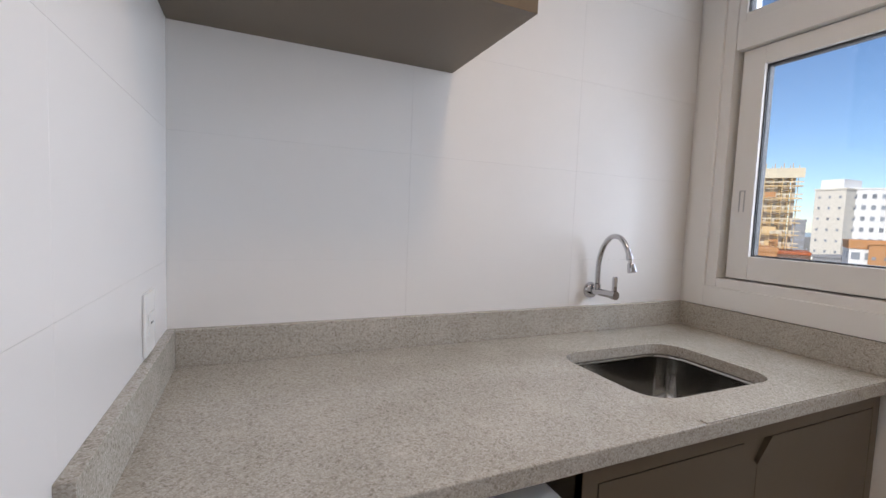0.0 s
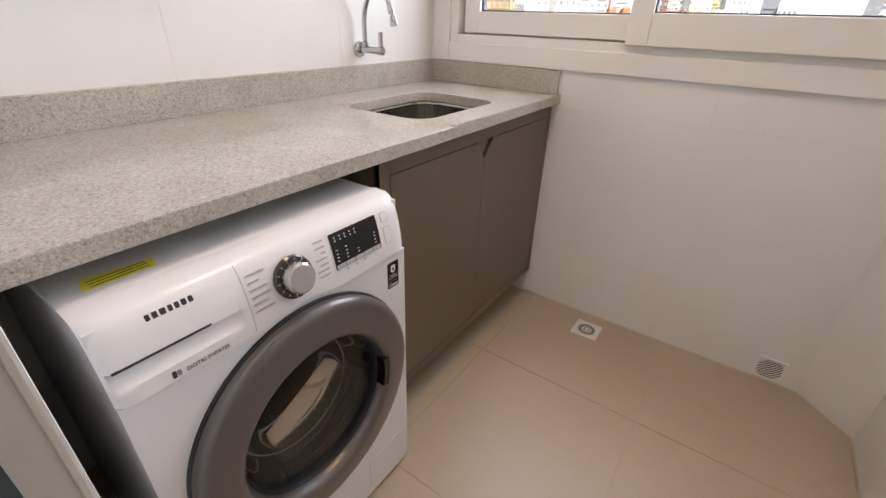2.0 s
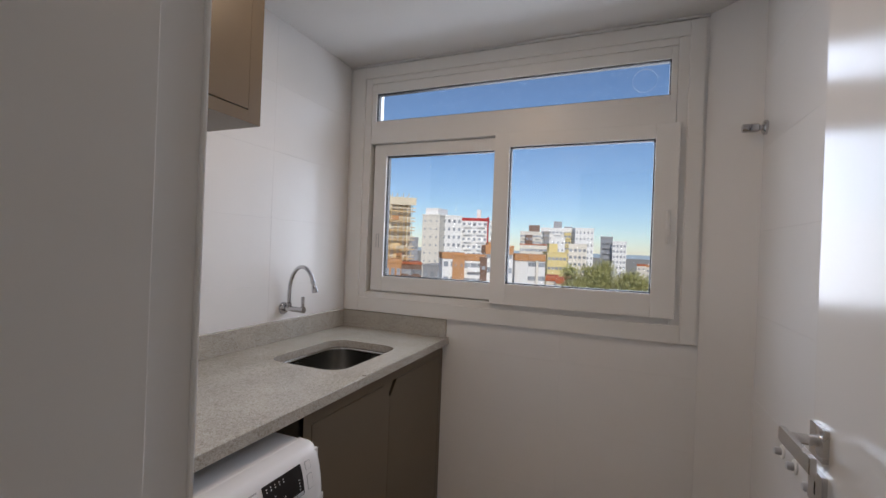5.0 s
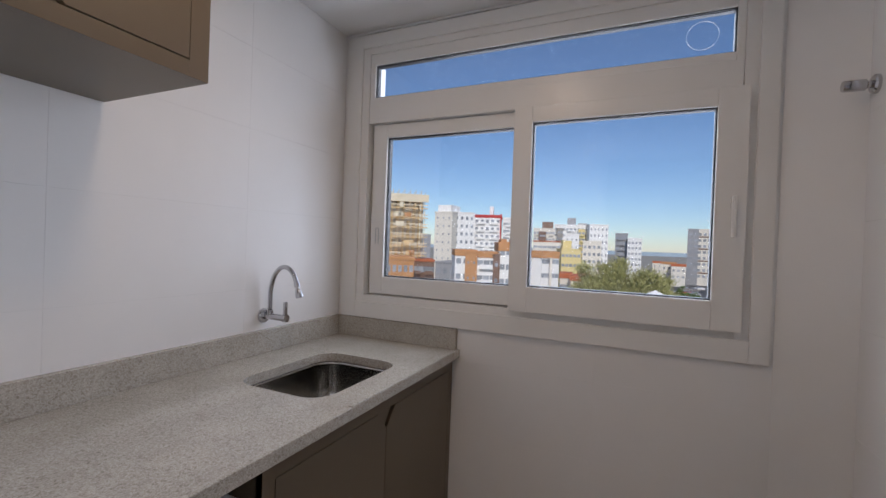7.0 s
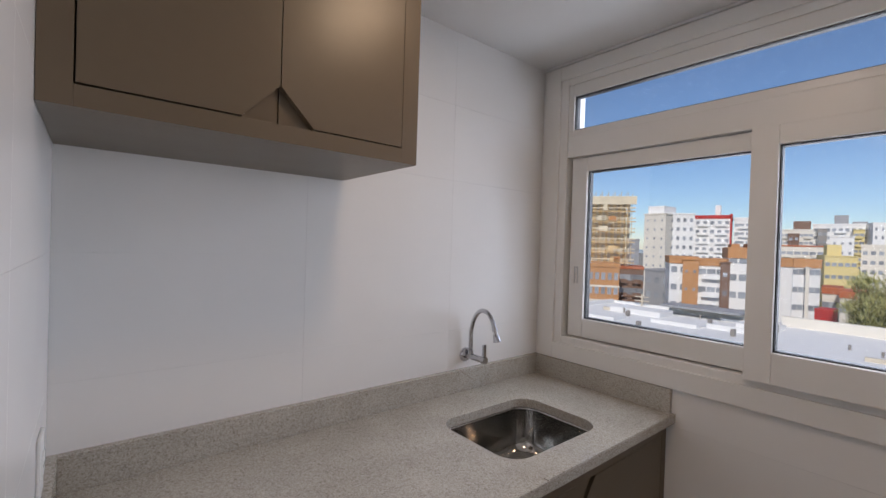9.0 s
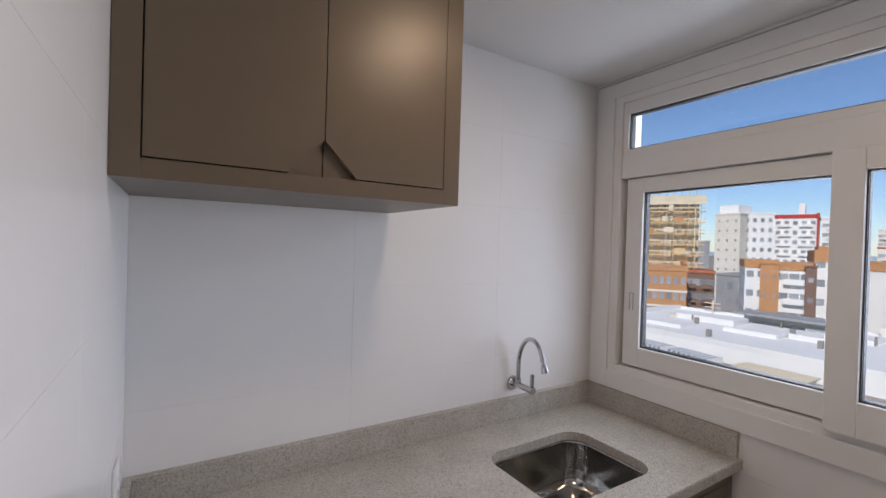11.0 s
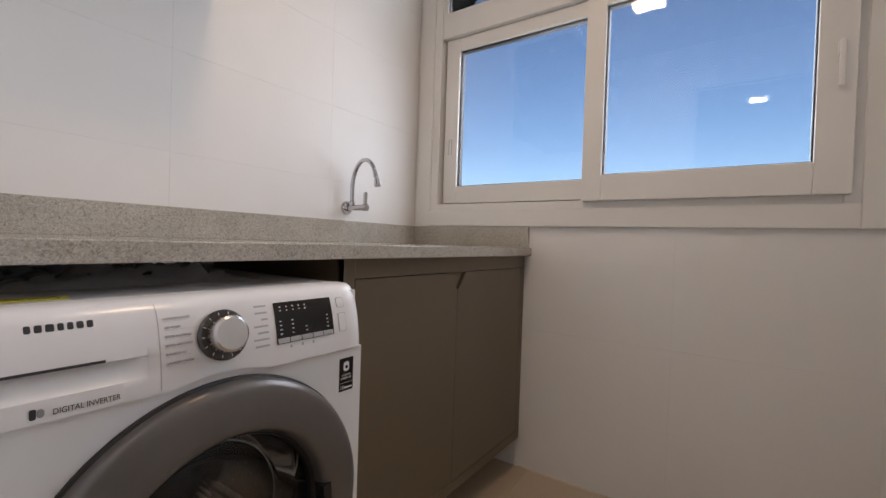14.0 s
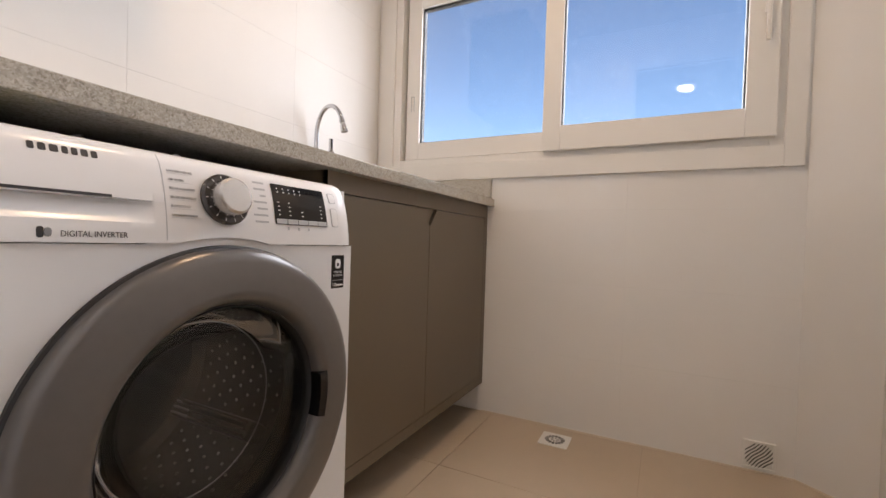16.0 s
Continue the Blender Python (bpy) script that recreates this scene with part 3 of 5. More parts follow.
# ---- lower cabinet ----
low = empty("lower_cabinet", (1.23, -0.3, 0.0), "taupe two-door base cabinet under the sink", "cabinet")
LF, LX0, LX1, LZ0, LZ1 = -0.619, 0.716, EAST - 0.002, 0.128, CB
for nm, b in zip(("side_panel", "side_panel", "bottom_panel", "back_panel"), [(LX0, LX0 + 0.018, LF + 0.001, -0.02, LZ0, LZ1), (LX1 - 0.018, LX1, LF + 0.02, -0.02, LZ0, LZ1), (LX0 + 0.018, LX1 - 0.018, LF + 0.02, -0.02, LZ0, LZ0 + 0.018), (LX0 + 0.018, LX1 - 0.018, -0.045, -0.03, LZ0, LZ1 - 0.2)]):
    put(box(nm, b, M_TAUPE), low)
put(boxes("front_frame", [(LX0, LX0 + 0.036, LF, LF + 0.02, LZ0, LZ1), (LX1 - 0.034, LX1, LF, LF + 0.02, LZ0, LZ1), (LX0 + 0.036, LX1 - 0.034, LF, LF + 0.02, LZ1 - 0.050, LZ1), (LX0 + 0.036, LX1 - 0.034, LF, LF + 0.02, LZ0, LZ0 + 0.036)], M_TAUPE, bevel=0.0006), low)
# Near-black sheet added behind the doors, painting the shade of seams and notch.
put(boxes("backing", [(LX0 + 0.03, LX1 - 0.03, LF + 0.0215, LF + 0.024, LZ0 + 0.02, LZ1 - 0.02)], M_GAP_SHADE), low)
to_f = lambda u, v, h: (u, LF + 0.0195 - h, v)
SEAM, dz0, dz1 = 1.219, LZ0 + 0.039, LZ1 - 0.053
ld = plate("door", [(LX0 + 0.039, dz0), (SEAM - 0.0012, dz0), (SEAM - 0.0012, 0.813), (SEAM - 0.050, dz1), (LX0 + 0.039, dz1)], [], 0.0, 0.0195, M_TAUPE, to3=to_f)
rd = plate("door", [(SEAM + 0.0012, dz0), (LX1 - 0.037, dz0), (LX1 - 0.037, dz1), (SEAM + 0.050, dz1), (SEAM + 0.0012, 0.813)], [], 0.0, 0.0195, M_TAUPE, to3=to_f)
put(ld, low), put(rd, low)
put(plate("finger_panel", [(SEAM - 0.058, dz1 + 0.003), (SEAM - 0.002, 0.808), (SEAM + 0.042, dz1 + 0.003)], [], 0.0, 0.010, M_TAUPE, to3=to_f, label="recessed taupe finger notch"), low)
put(box("plinth", (LX0 + 0.002, LX1, LF + 0.20, LF + 0.215, 0.0, LZ0), M_TAUPE, label="recessed taupe plinth"), low)

# ---- upper cabinet ----
up = empty("wall_cabinet", (0.356, 0, 1.757), "taupe two-door wall cabinet with notched finger grips", "cabinet")
UF, UX1, UZ0, UZ1 = -0.414, 0.712, 1.757, CEIL - 0.002
for nm, b in zip(("side_panel", "side_panel", "bottom_panel", "top_panel"), [(0.001, 0.019, UF + 0.02, -0.001, UZ0, UZ1), (UX1 - 0.018, UX1, UF + 0.02, -0.001, UZ0, UZ1), (0.019, UX1 - 0.018, UF + 0.02, -0.001, UZ0, UZ0 + 0.018), (0.019, UX1 - 0.018, UF + 0.02, -0.001, UZ1 - 0.02, UZ1)]):
    put(box(nm, b, M_TAUPE), up)
put(boxes("front_frame", [(0.001, 0.045, UF, UF + 0.02, UZ0, UZ1), (UX1 - 0.046, UX1, UF, UF + 0.02, UZ0, UZ1), (0.045, UX1 - 0.046, UF, UF + 0.02, UZ0, UZ0 + 0.036), (0.045, UX1 - 0.046, UF, UF + 0.02, UZ1 - 0.046, UZ1)], M_TAUPE, bevel=0.0006), up)
# Added near-black sheet, so the door gaps read as shaded.
put(box("backing", (0.04, UX1 - 0.04, UF + 0.0215, UF + 0.024, UZ0 + 0.02, UZ1 - 0.02), M_GAP_SHADE), up)
to_u = lambda u, v, h: (u, UF + 0.0195 - h, v)
US, uz0, uz1 = 0.366, UZ0 + 0.039, UZ1 - 0.049
put(plate("door", [(0.048, uz0), (US - 0.072, uz0), (US - 0.0012, uz0 + 0.074), (US - 0.0012, uz1), (0.048, uz1)], [], 0.0, 0.0215, M_TAUPE, to3=to_u), up)
put(plate("door", [(US + 0.0012, uz0 + 0.074), (US + 0.072, uz0), (UX1 - 0.049, uz0), (UX1 - 0.049, uz1), (US + 0.0012, uz1)], [], 0.0, 0.0215, M_TAUPE, to3=to_u), up)
put(plate("finger_panel", [(US - 0.076, uz0 - 0.004), (US - 0.0016, uz0 - 0.004), (US - 0.0016, uz0 + 0.078)], [], 0.0, 0.006, M_TAUPE, to3=to_u, label="recessed taupe finger notch"), up)
put(plate("finger_panel", [(US + 0.0016, uz0 - 0.004), (US + 0.074, uz0 - 0.004), (US + 0.0016, uz0 + 0.076)], [], 0.0, 0.006, M_TAUPE, to3=to_u, label="recessed taupe finger notch"), up)

# ---- washing machine ----
wm = empty("washing_machine", (0.37, -0.42, 0), "white front-loading washer with graphite door ring", "washing machine")
X0, X1, YF, YB, ZB, ZT = 0.075, 0.665, -0.735, -0.13, 0.016, 0.874
DX, DZ, DR = 0.372, 0.480, 0.262
to_m = lambda u, v, h: (u, YF + h, v)
circle = lambda r, n=64: [(DX + r * math.cos(2 * math.pi * k / n), DZ + r * math.sin(2 * math.pi * k / n)) for k in range(n)]
BAND = 0.748
arch = [(DX + (DR + 0.012) * math.cos(radians(a)), DZ + (DR + 0.018) * math.sin(radians(a))) for a in range(104, 75, -4)]
arch = [(x, max(z, BAND)) for x, z in arch]
body_out = [(X0 + 0.012, ZB), (X1 - 0.012, ZB), (X1, ZB + 0.012), (X1, BAND - 0.0015), (DX + 0.12, BAND - 0.0015)] + [(x, z + 0.004) for x, z in reversed(arch)] + [(DX - 0.12, BAND - 0.0015), (X0, BAND - 0.0015), (X0, ZB + 0.012)]
front = plate("front_panel", body_out, [circle(DR - 0.05)], 0.0, 0.02, M_WHITE, to3=to_m)
put(front, wm)
put(boxes("cabinet", [(X0 + 0.002, X0 + 0.02, YF + 0.021, YB, ZB, ZT - 0.012), (X1 - 0.02, X1 - 0.002, YF + 0.021, YB, ZB, ZT - 0.012), (X0 + 0.02, X1 - 0.02, YB - 0.01, YB, ZB, ZT - 0.012), (X0 + 0.02, X1 - 0.02, YF + 0.022, YB - 0.01, ZB, ZB + 0.02)], M_WHITE), wm)
put(box("top", (X0, X1, YF + 0.075, YB, ZT - 0.030, ZT), M_WHITE, bevel=0.008), wm)
for x in (X0 + 0.06, X1 - 0.06):
    for y in (YF + 0.07, YB - 0.06):
        put(tube("foot", [(x, y, 0.0), (x, y, ZB + 0.004)], 0.02, M_RUBBER), wm)

PROF = [(BAND, -0.7415), (0.765, -0.7405), (0.79, -0.7375), (0.815, -0.7325), (0.84, -0.7255), (0.858, -0.718), (0.868, -0.709), (0.8735, -0.697), (0.8745, -0.66)]


def py(z):
    zs, ys = zip(*PROF)
    return float(np.interp(z, zs, ys))


def fascia(name, x0, x1, z0, z1, proud, material, r=0.0, parent=None, label=""):
    """A thin raised piece that follows the sloping control panel."""
    n = max(2, int((z1 - z0) / 0.003))
    zs = sorted({z0, z0 + r * 0.3, z0 + r, z1 - r, z1 - r * 0.3, z1, *[z0 + (z1 - z0) * k / n for k in range(n + 1)]})
    bm = bmesh.new()
    prev = None
    for z in zs:
        d = max(0.0, r - min(z - z0, z1 - z))
        ins = r - math.sqrt(max(0.0, r * r - d * d)) if r else 0.0
        y = py(z)
        row = [bm.verts.new((x, y - h, z)) for x, h in ((x0 + ins, -0.0008), (x0 + ins, proud), (x1 - ins, proud), (x1 - ins, -0.0008))]
        if prev:
            for i in range(3):
                bm.faces.new((prev[i], prev[i + 1], row[i + 1], row[i]))
        else:
            bm.faces.new(row)
        prev = row
    bm.faces.new(prev)
    return put(part(name, bm, material, label=label), parent or wm)


bm = bmesh.new()
xs = sorted([X0, X0 + 0.004, X0 + 0.008, X0 + 0.02, 0.218, 0.240, 0.255, 0.264, 0.268] + [X0 + 0.04 + k * 0.03 for k in range(18)] + [X1 - 0.02, X1 - 0.004, X1])
zs_panel = sorted([z for z, y in PROF] + [0.7735, 0.7745, 0.780, 0.785, 0.796, 0.8015, 0.8030])
rows = []


def scoop(x, z):
    """Depth of the hand grip under the drawer's slot, fading out at its ends."""
    fx = min(1.0, max(0.0, (x - X0 - 0.004) / 0.008)) * min(1.0, max(0.0, (0.268 - x) / 0.03))
    return 0.016 * fx * ((z - 0.7735) / 0.028) ** 0.8 if 0.7735 < z < 0.8025 else 0.0


for x in xs:
    edge = max(0.0, 1 - min(x - X0, X1 - x) / 0.02) ** 2 * 0.014
    low_z = max(BAND, DZ + math.sqrt(max(0, (DR + 0.016) ** 2 - (x - DX) ** 2))) if abs(x - DX) < 0.12 else BAND
    col = []
    for i, z in enumerate(zs_panel):
        zz = max(z, low_z + 0.0004 * i)
        col.append(bm.verts.new((x, py(zz) + edge + scoop(x, z), zz)))
    col.append(bm.verts.new((x, -0.66, 0.80)))
    col.append(bm.verts.new((x, -0.700, low_z)))
    rows.append(col)
for a, b in zip(rows, rows[1:]):
    for i in range(len(a)):
        j = (i + 1) % len(a)
        bm.faces.new((a[i], a[j], b[j], b[i]))
bm.faces.new(rows[0]), bm.faces.new(rows[-1])
put(part("control_panel", bm, M_WHITE, smooth=True), wm)

# detergent drawer: seam line, and a raised dark strip painting the slot's shade
fascia("panel_seam", 0.2795, 0.2808, BAND + 0.004, 0.868, 0.0003, M_SHADOWGREY)
fascia("drawer_slot", X0 + 0.010, 0.218, 0.8028, 0.8062, 0.0006, M_INK)
# maker's mark: seven plain blocks
x = 0.144
for w in (0.0075, 0.0085, 0.0095, 0.0075, 0.0075, 0.0085, 0.008):
    fascia("mark", x, x + w - 0.0015, 0.848, 0.8565, 0.0005, M_INK, 0.0015)
    x += w + 0.0015
rot_panel = lambda x, z: Matrix.Translation((x, py(z) - 0.0009, z)) @ pose(0, 0, 0, 90 - math.degrees(math.atan2(py(z + 0.004) - py(z - 0.004), 0.008)), 0, 0)
put(words("lettering", "DIGITAL INVERTER", 0.0068, M_INK, wm, rot_panel(0.166, 0.7545), 0.066), wm)
fascia("badge_mark", 0.146, 0.152, 0.753, 0.765, 0.0006, M_INK, 0.002)
fascia("badge_mark", 0.1525, 0.159, 0.754, 0.764, 0.0006, M_GREYINK, 0.003)
for i, line in enumerate(("LAVAGEM+SECAR", "AIR WASH", "SECAR ALGODÃO", "SECAR SINTÉTICO", "RÁPIDO 15'", "LAVAGEM DIÁRIA")):
    z = 0.848 - i * 0.0122
    put(words("lettering", line, 0.0036, M_GREYINK, wm, rot_panel(0.287, z - 0.002), min(0.036, 0.0027 * len(line))), wm)
    fascia("dial_line", 0.287, 0.322 - abs(i - 2.5) * 0.001, z - 0.0042, z - 0.0038, 0.0003, M_SHADOWGREY)
for i, w in enumerate((0.022, 0.022, 0.012, 0.026, 0.02, 0.028, 0.026)):
    z = 0.850 - i * 0.0108
    fascia("dial_text", 0.447 - w, 0.447, z - 0.0016, z + 0.0016, 0.0003, M_SHADOWGREY)
# dial
mk = Matrix.Translation((0.368, py(0.814) - 0.0005, 0.814)) @ pose(0, 0, 0, 90 - math.degrees(math.atan2(py(0.82) - py(0.808), 0.012)), 0, 0)
dial = put(lathe("dial_ring", [(0.0, 0.001), (0.039, 0.001), (0.039, 0.005), (0.036, 0.008), (0.030, 0.008), (0.0, 0.008)], M_DIAL, m=mk, steps=48, label="dark ticked dial ring"), wm)
knob = put(lathe("dial_knob", [(0.0, 0.030), (0.024, 0.030), (0.0275, 0.027), (0.029, 0.008), (0.0, 0.006)], M_SATIN, m=mk, steps=48, label="satin silver knob"), dial)
for k in range(14):
    a = 2 * math.pi * k / 14
    put(box("tick", (0.0312, 0.0352, -0.0005, 0.0005, 0.0078, 0.0085), M_WHITEINK, m=mk @ pose(0, 0, 0, 0, 0, math.degrees(a))), dial)
# display and keys
disp = fascia("display", 0.461, 0.586, 0.783, 0.853, 0.0016, M_BLACK, 0.002)
for i in range(5):
    fascia("key", 0.4625 + i * 0.0245, 0.4855 + i * 0.0245, 0.784, 0.7925, 0.0024, M_SHADOWGREY, 0.0008, parent=disp)
random.seed(5)
for r in range(2):
    for i in range(5):
        fascia("indicator", 0.471 + i * 0.013, 0.4735 + i * 0.013, 0.838 + r * 0.006, 0.8402 + r * 0.006, 0.002, M_WHITEINK, parent=disp)
for cx in (0.468, 0.492, 0.521, 0.570):
    for r in range(4 if cx != 0.521 else 2):
        fascia("indicator", cx, cx + 0.0045, 0.799 + r * 0.0072, 0.8004 + r * 0.0072, 0.002, M_WHITEINK, parent=disp)
for i in range(3):
    fascia("key_mark", 0.487 + i * 0.024, 0.491 + i * 0.024, 0.7735, 0.7785, 0.0004, M_SHADOWGREY)
for z0, z1 in ((0.831, 0.851), (0.784, 0.821)):
    b = fascia("button_rim", 0.600, 0.6195, z0, z1, 0.0008, M_SHADOWGREY, 0.004)
    fascia("button", 0.6012, 0.6183, z0 + 0.0012, z1 - 0.0012, 0.0014, M_WHITE, 0.0035, parent=b)
# energy badge
to_b = lambda u, v, h: (u, YF - h, v)
badge = put(plate("badge", rounded(0.606, 0.643, 0.660, 0.727, 0.001), [], -0.0005, 0.0006, M_BLACK, to3=to_b, label="black warranty sticker"), wm)
put(plate("badge_logo", rounded(0.6165, 0.632, 0.700, 0.7195, 0.006), [rounded(0.6215, 0.628, 0.7045, 0.712, 0.003)], 0.0006, 0.0009, M_WHITEINK, to3=to_b), badge)
flat = lambda x, z: Matrix.Translation((x, YF - 0.0009, z)) @ pose(0, 0, 0, 90)
for text, x, z, h, w in (("DIGITAL", 0.6125, 0.6905, 0.0042, 0.024), ("INVERTER", 0.6105, 0.684, 0.0042, 0.028), ("10", 0.608, 0.6635, 0.0085, 0.0095)):
    put(words("lettering", text, h, M_WHITEINK, wm, flat(x, z), w), badge)
put(plate("badge_line", rounded(0.608, 0.641, 0.676, 0.6768, 0.0003), [], 0.0006, 0.0009, M_SHADOWGREY, to3=to_b), badge)
put(plate("badge_line", rounded(0.6195, 0.640, 0.6645, 0.668, 0.0003), [], 0.0006, 0.0009, M_WHITEINK, to3=to_b), badge)
# door
face = Matrix.Translation((DX, YF, DZ)) @ pose(0, 0, 0, 90)
put(lathe("gasket", [(DR + 0.004, -0.004), (DR + 0.004, 0.006), (DR - 0.004, 0.010), (DR - 0.02, 0.002)], M_RUBBER, m=face, steps=96, label="black door seal"), wm)
door = put(lathe("door_ring", [(DR, 0.004), (DR, 0.018), (DR - 0.004, 0.026), (DR - 0.011, 0.030), (DR - 0.02, 0.032), (0.200, 0.037), (0.190, 0.037), (0.184, 0.033), (0.179, 0.022), (0.175, 0.008), (0.172, -0.012)], M_RING, m=face, steps=96, label="graphite door ring"), wm)
put(lathe("bowl_rim", [(0.1765, 0.012), (0.1735, 0.014), (0.1715, 0.010), (0.170, -0.012)], M_RUBBER, m=face, steps=72), door)
bowl = put(lathe("glass_bowl", [(0.0, 0.013), (0.06, 0.012), (0.12, 0.010), (0.155, 0.007), (0.1715, 0.002)], M_DOORGLASS, m=face, steps=64, label="smoked glass porthole"), door)
bowl.visible_shadow = False
inner = put(lathe("inner_bowl", [(0.170, -0.008), (0.160, -0.03), (0.146, -0.062), (0.136, -0.074), (0.10, -0.084), (0.0, -0.088)], glass_mat("bowl_glass", (0.92, 0.92, 0.93), 0.03), m=face, steps=64), wm)
inner.visible_shadow = False
put(lathe("bowl_edge", [(0.1405, -0.0700), (0.1415, -0.0690), (0.1405, -0.0675), (0.1390, -0.0690)], M_SHADOWGREY, m=face, steps=72, closed=True, label="pale moulded rim of the glass bowl"), wm)
drum = put(lathe("drum", [(0.230, -0.112), (0.238, -0.115), (0.24, -0.13), (0.24, -0.40), (0.22, -0.42), (0.05, -0.42), (0.0, -0.40)], M_DRUM, m=face, steps=72, label="perforated steel drum"), wm)
put(lathe("bellows", [(0.21, -0.002), (0.185, -0.02), (0.205, -0.035), (0.19, -0.048), (0.206, -0.060), (0.198, -0.085), (0.236, -0.114)], M_RUBBER, m=face, steps=64, label="dark rubber bellows"), wm)
# Holes are discs in brighter satin, glints put into their material.
bm = bmesh.new()
for row in range(9):
    for k in range(48):
        a = 2 * math.pi * (k + 0.5 * (row % 2)) / 48
        q = face @ Matrix.Rotation(a, 4, "Z") @ Matrix.Translation((0.2385, 0, -0.14 - row * 0.029)) @ pose(0, 0, 0, 0, -90, 0)
        bmesh.ops.create_circle(bm, cap_ends=True, segments=6, radius=0.0035, matrix=q)
put(tagged(part("drum_holes", bm, M_SATIN), kind="stuff"), drum)
for k in range(3):
    a = 120 * k + 205
    bm = bmesh.new()
    box_into(bm, 0.185, 0.238, -0.020, 0.020, -0.38, -0.13, bevel=0.012)
    bm.transform(face @ Matrix.Rotation(radians(a), 4, "Z"))
    lifter = put(part("lifter", bm, M_DRUM), drum)
    # Brighter satin ridges paint the bright streaks along the lifter.
    for dy in (-0.012, 0.0, 0.012):
        bm = bmesh.new()
        box_into(bm, 0.180, 0.187, dy - 0.0025, dy + 0.0025, -0.37, -0.14, bevel=0.002)
        bm.transform(face @ Matrix.Rotation(radians(a), 4, "Z"))
        put(part("ridge", bm, M_SATIN), lifter)
grip = []
for k in range(13):
    a = radians(-16 + 26 * k / 12)
    grip.append((DX + 0.173 * math.cos(a), DZ + 0.173 * math.sin(a)))
for k in range(13):
    a = radians(10 - 26 * k / 12)
    grip.append((DX + 0.191 * math.cos(a), DZ + 0.191 * math.sin(a)))
put(plate("door_grip", grip, [], 0.005, 0.0372, M_BLACK, to3=to_b, label="black recessed door grip"), door)
put(boxes("filter_flap", [(X1 - 0.16, X1 - 0.03, YF - 0.0015, YF + 0.001, 0.05, 0.15)], M_WHITE, bevel=0.0007), wm)

label_y = tagged(plate("energy_label", [(0.112, -0.63), (0.208, -0.63), (0.212, -0.604), (0.118, -0.592)], [], ZT + 0.0006, ZT + 0.0016, M_YELLOW), "narrow yellow paper label stuck on the washer top", "label")
for k in range(3):
    put(box("print_line", (0.122, 0.20, -0.6245 + k * 0.009, -0.6225 + k * 0.009, ZT + 0.0016, ZT + 0.0019), M_INK), label_y)

# crumpled clear film left on the washer
bm = bmesh.new()
g = bmesh.ops.create_grid(bm, x_segments=46, y_segments=22, size=0.5)
for v in bm.verts:
    u, w = v.co.x, v.co.y
    n = noise.noise(Vector((u * 7, w * 5, 0.3))) + 0.6 * noise.noise(Vector((u * 17, w * 13, 4.0)))
    ridge = abs(noise.noise(Vector((u * 11, w * 9, 9.0))))
    fall = max(0.0, 1 - (abs(u) * 2) ** 4) * max(0.0, 1 - (abs(w) * 2) ** 4)
    v.co = Vector((0.345 + u * 0.42 + 0.01 * n, -0.44 + w * 0.20 + 0.012 * n, ZT + 0.002 + fall * (0.022 + 0.010 * n + 0.026 * ridge)))
    v.co.z = max(v.co.z, ZT + 0.0015)
tagged(part("plastic_bag", bm, M_FILM, smooth=True), "crumpled clear plastic bag lying on the washer", "plastic bag")

# pale sealant bead along the foot of the walls
bead = [(EAST - 0.001, -0.62), (EAST - 0.001, DIAG_E), (DIAG_S, SOUTH + 0.001), (0.0, SOUTH + 0.001)]
for (ax, ay), (bx, by) in zip(bead, bead[1:]):
    tagged(tube("trim", [(ax, ay, 0.0005), (bx, by, 0.0005)], 0.0045, M_BEAD, steps=8), "pale sealant bead between wall and floor", "trim", kind="structure")

# ---- small fittings ----
sock = empty("wall_socket", (0, -0.2, 1.10), "white plastic wall socket plate above the counter", "socket")
put(boxes("plate", [(0.0, 0.006, -0.245, -0.165, 1.052, 1.172)], M_PLASTIC, bevel=0.003), sock)
put(boxes("insert", [(0.0055, 0.0085, -0.229, -0.181, 1.092, 1.132)], M_PLASTIC, bevel=0.001), sock)
for dy in (-0.008, 0.0, 0.008):
    # Thin near-black discs paint the shade of the pin holes.
    put(tube("pin_hole", [(0.0084, -0.205 + dy, 1.112), (0.0089, -0.205 + dy, 1.112)], 0.0022, M_GAP_SHADE, steps=10), sock)

hook = empty("wall_hook", (1.572, SOUTH, 1.882), "short chrome robe hook on a round base", "hook")
ph = Matrix.Translation((1.572, SOUTH, 1.882)) @ pose(0, 0, 0, -90)
put(lathe("base", [(0.0, 0.0), (0.026, 0.0), (0.026, 0.008), (0.021, 0.012), (0.0, 0.012)], M_CHROME, m=ph, steps=28), hook)
put(lathe("peg", [(0.010, 0.010), (0.010, 0.022), (0.0155, 0.026), (0.0155, 0.070), (0.014, 0.074), (0.0, 0.074)], M_CHROME, m=ph, steps=28), hook)
for x in (1.288, 1.188, 1.072):
    pl = empty("pipe_plug", (x, SOUTH, 0.846), "small white capped water point on the wall", "pipe plug", group="water points")
    pp = Matrix.Translation((x, SOUTH, 0.846)) @ pose(0, 0, 0, -90)
    put(lathe("collar", [(0.0, 0.0), (0.020, 0.0), (0.019, 0.004), (0.012, 0.006), (0.0, 0.006)], M_PLASTIC, m=pp, steps=24), pl)
    put(lathe("cap", [(0.011, 0.004), (0.011, 0.018), (0.008, 0.022), (0.0, 0.022)], M_SHADOWGREY, m=pp, steps=12), pl)

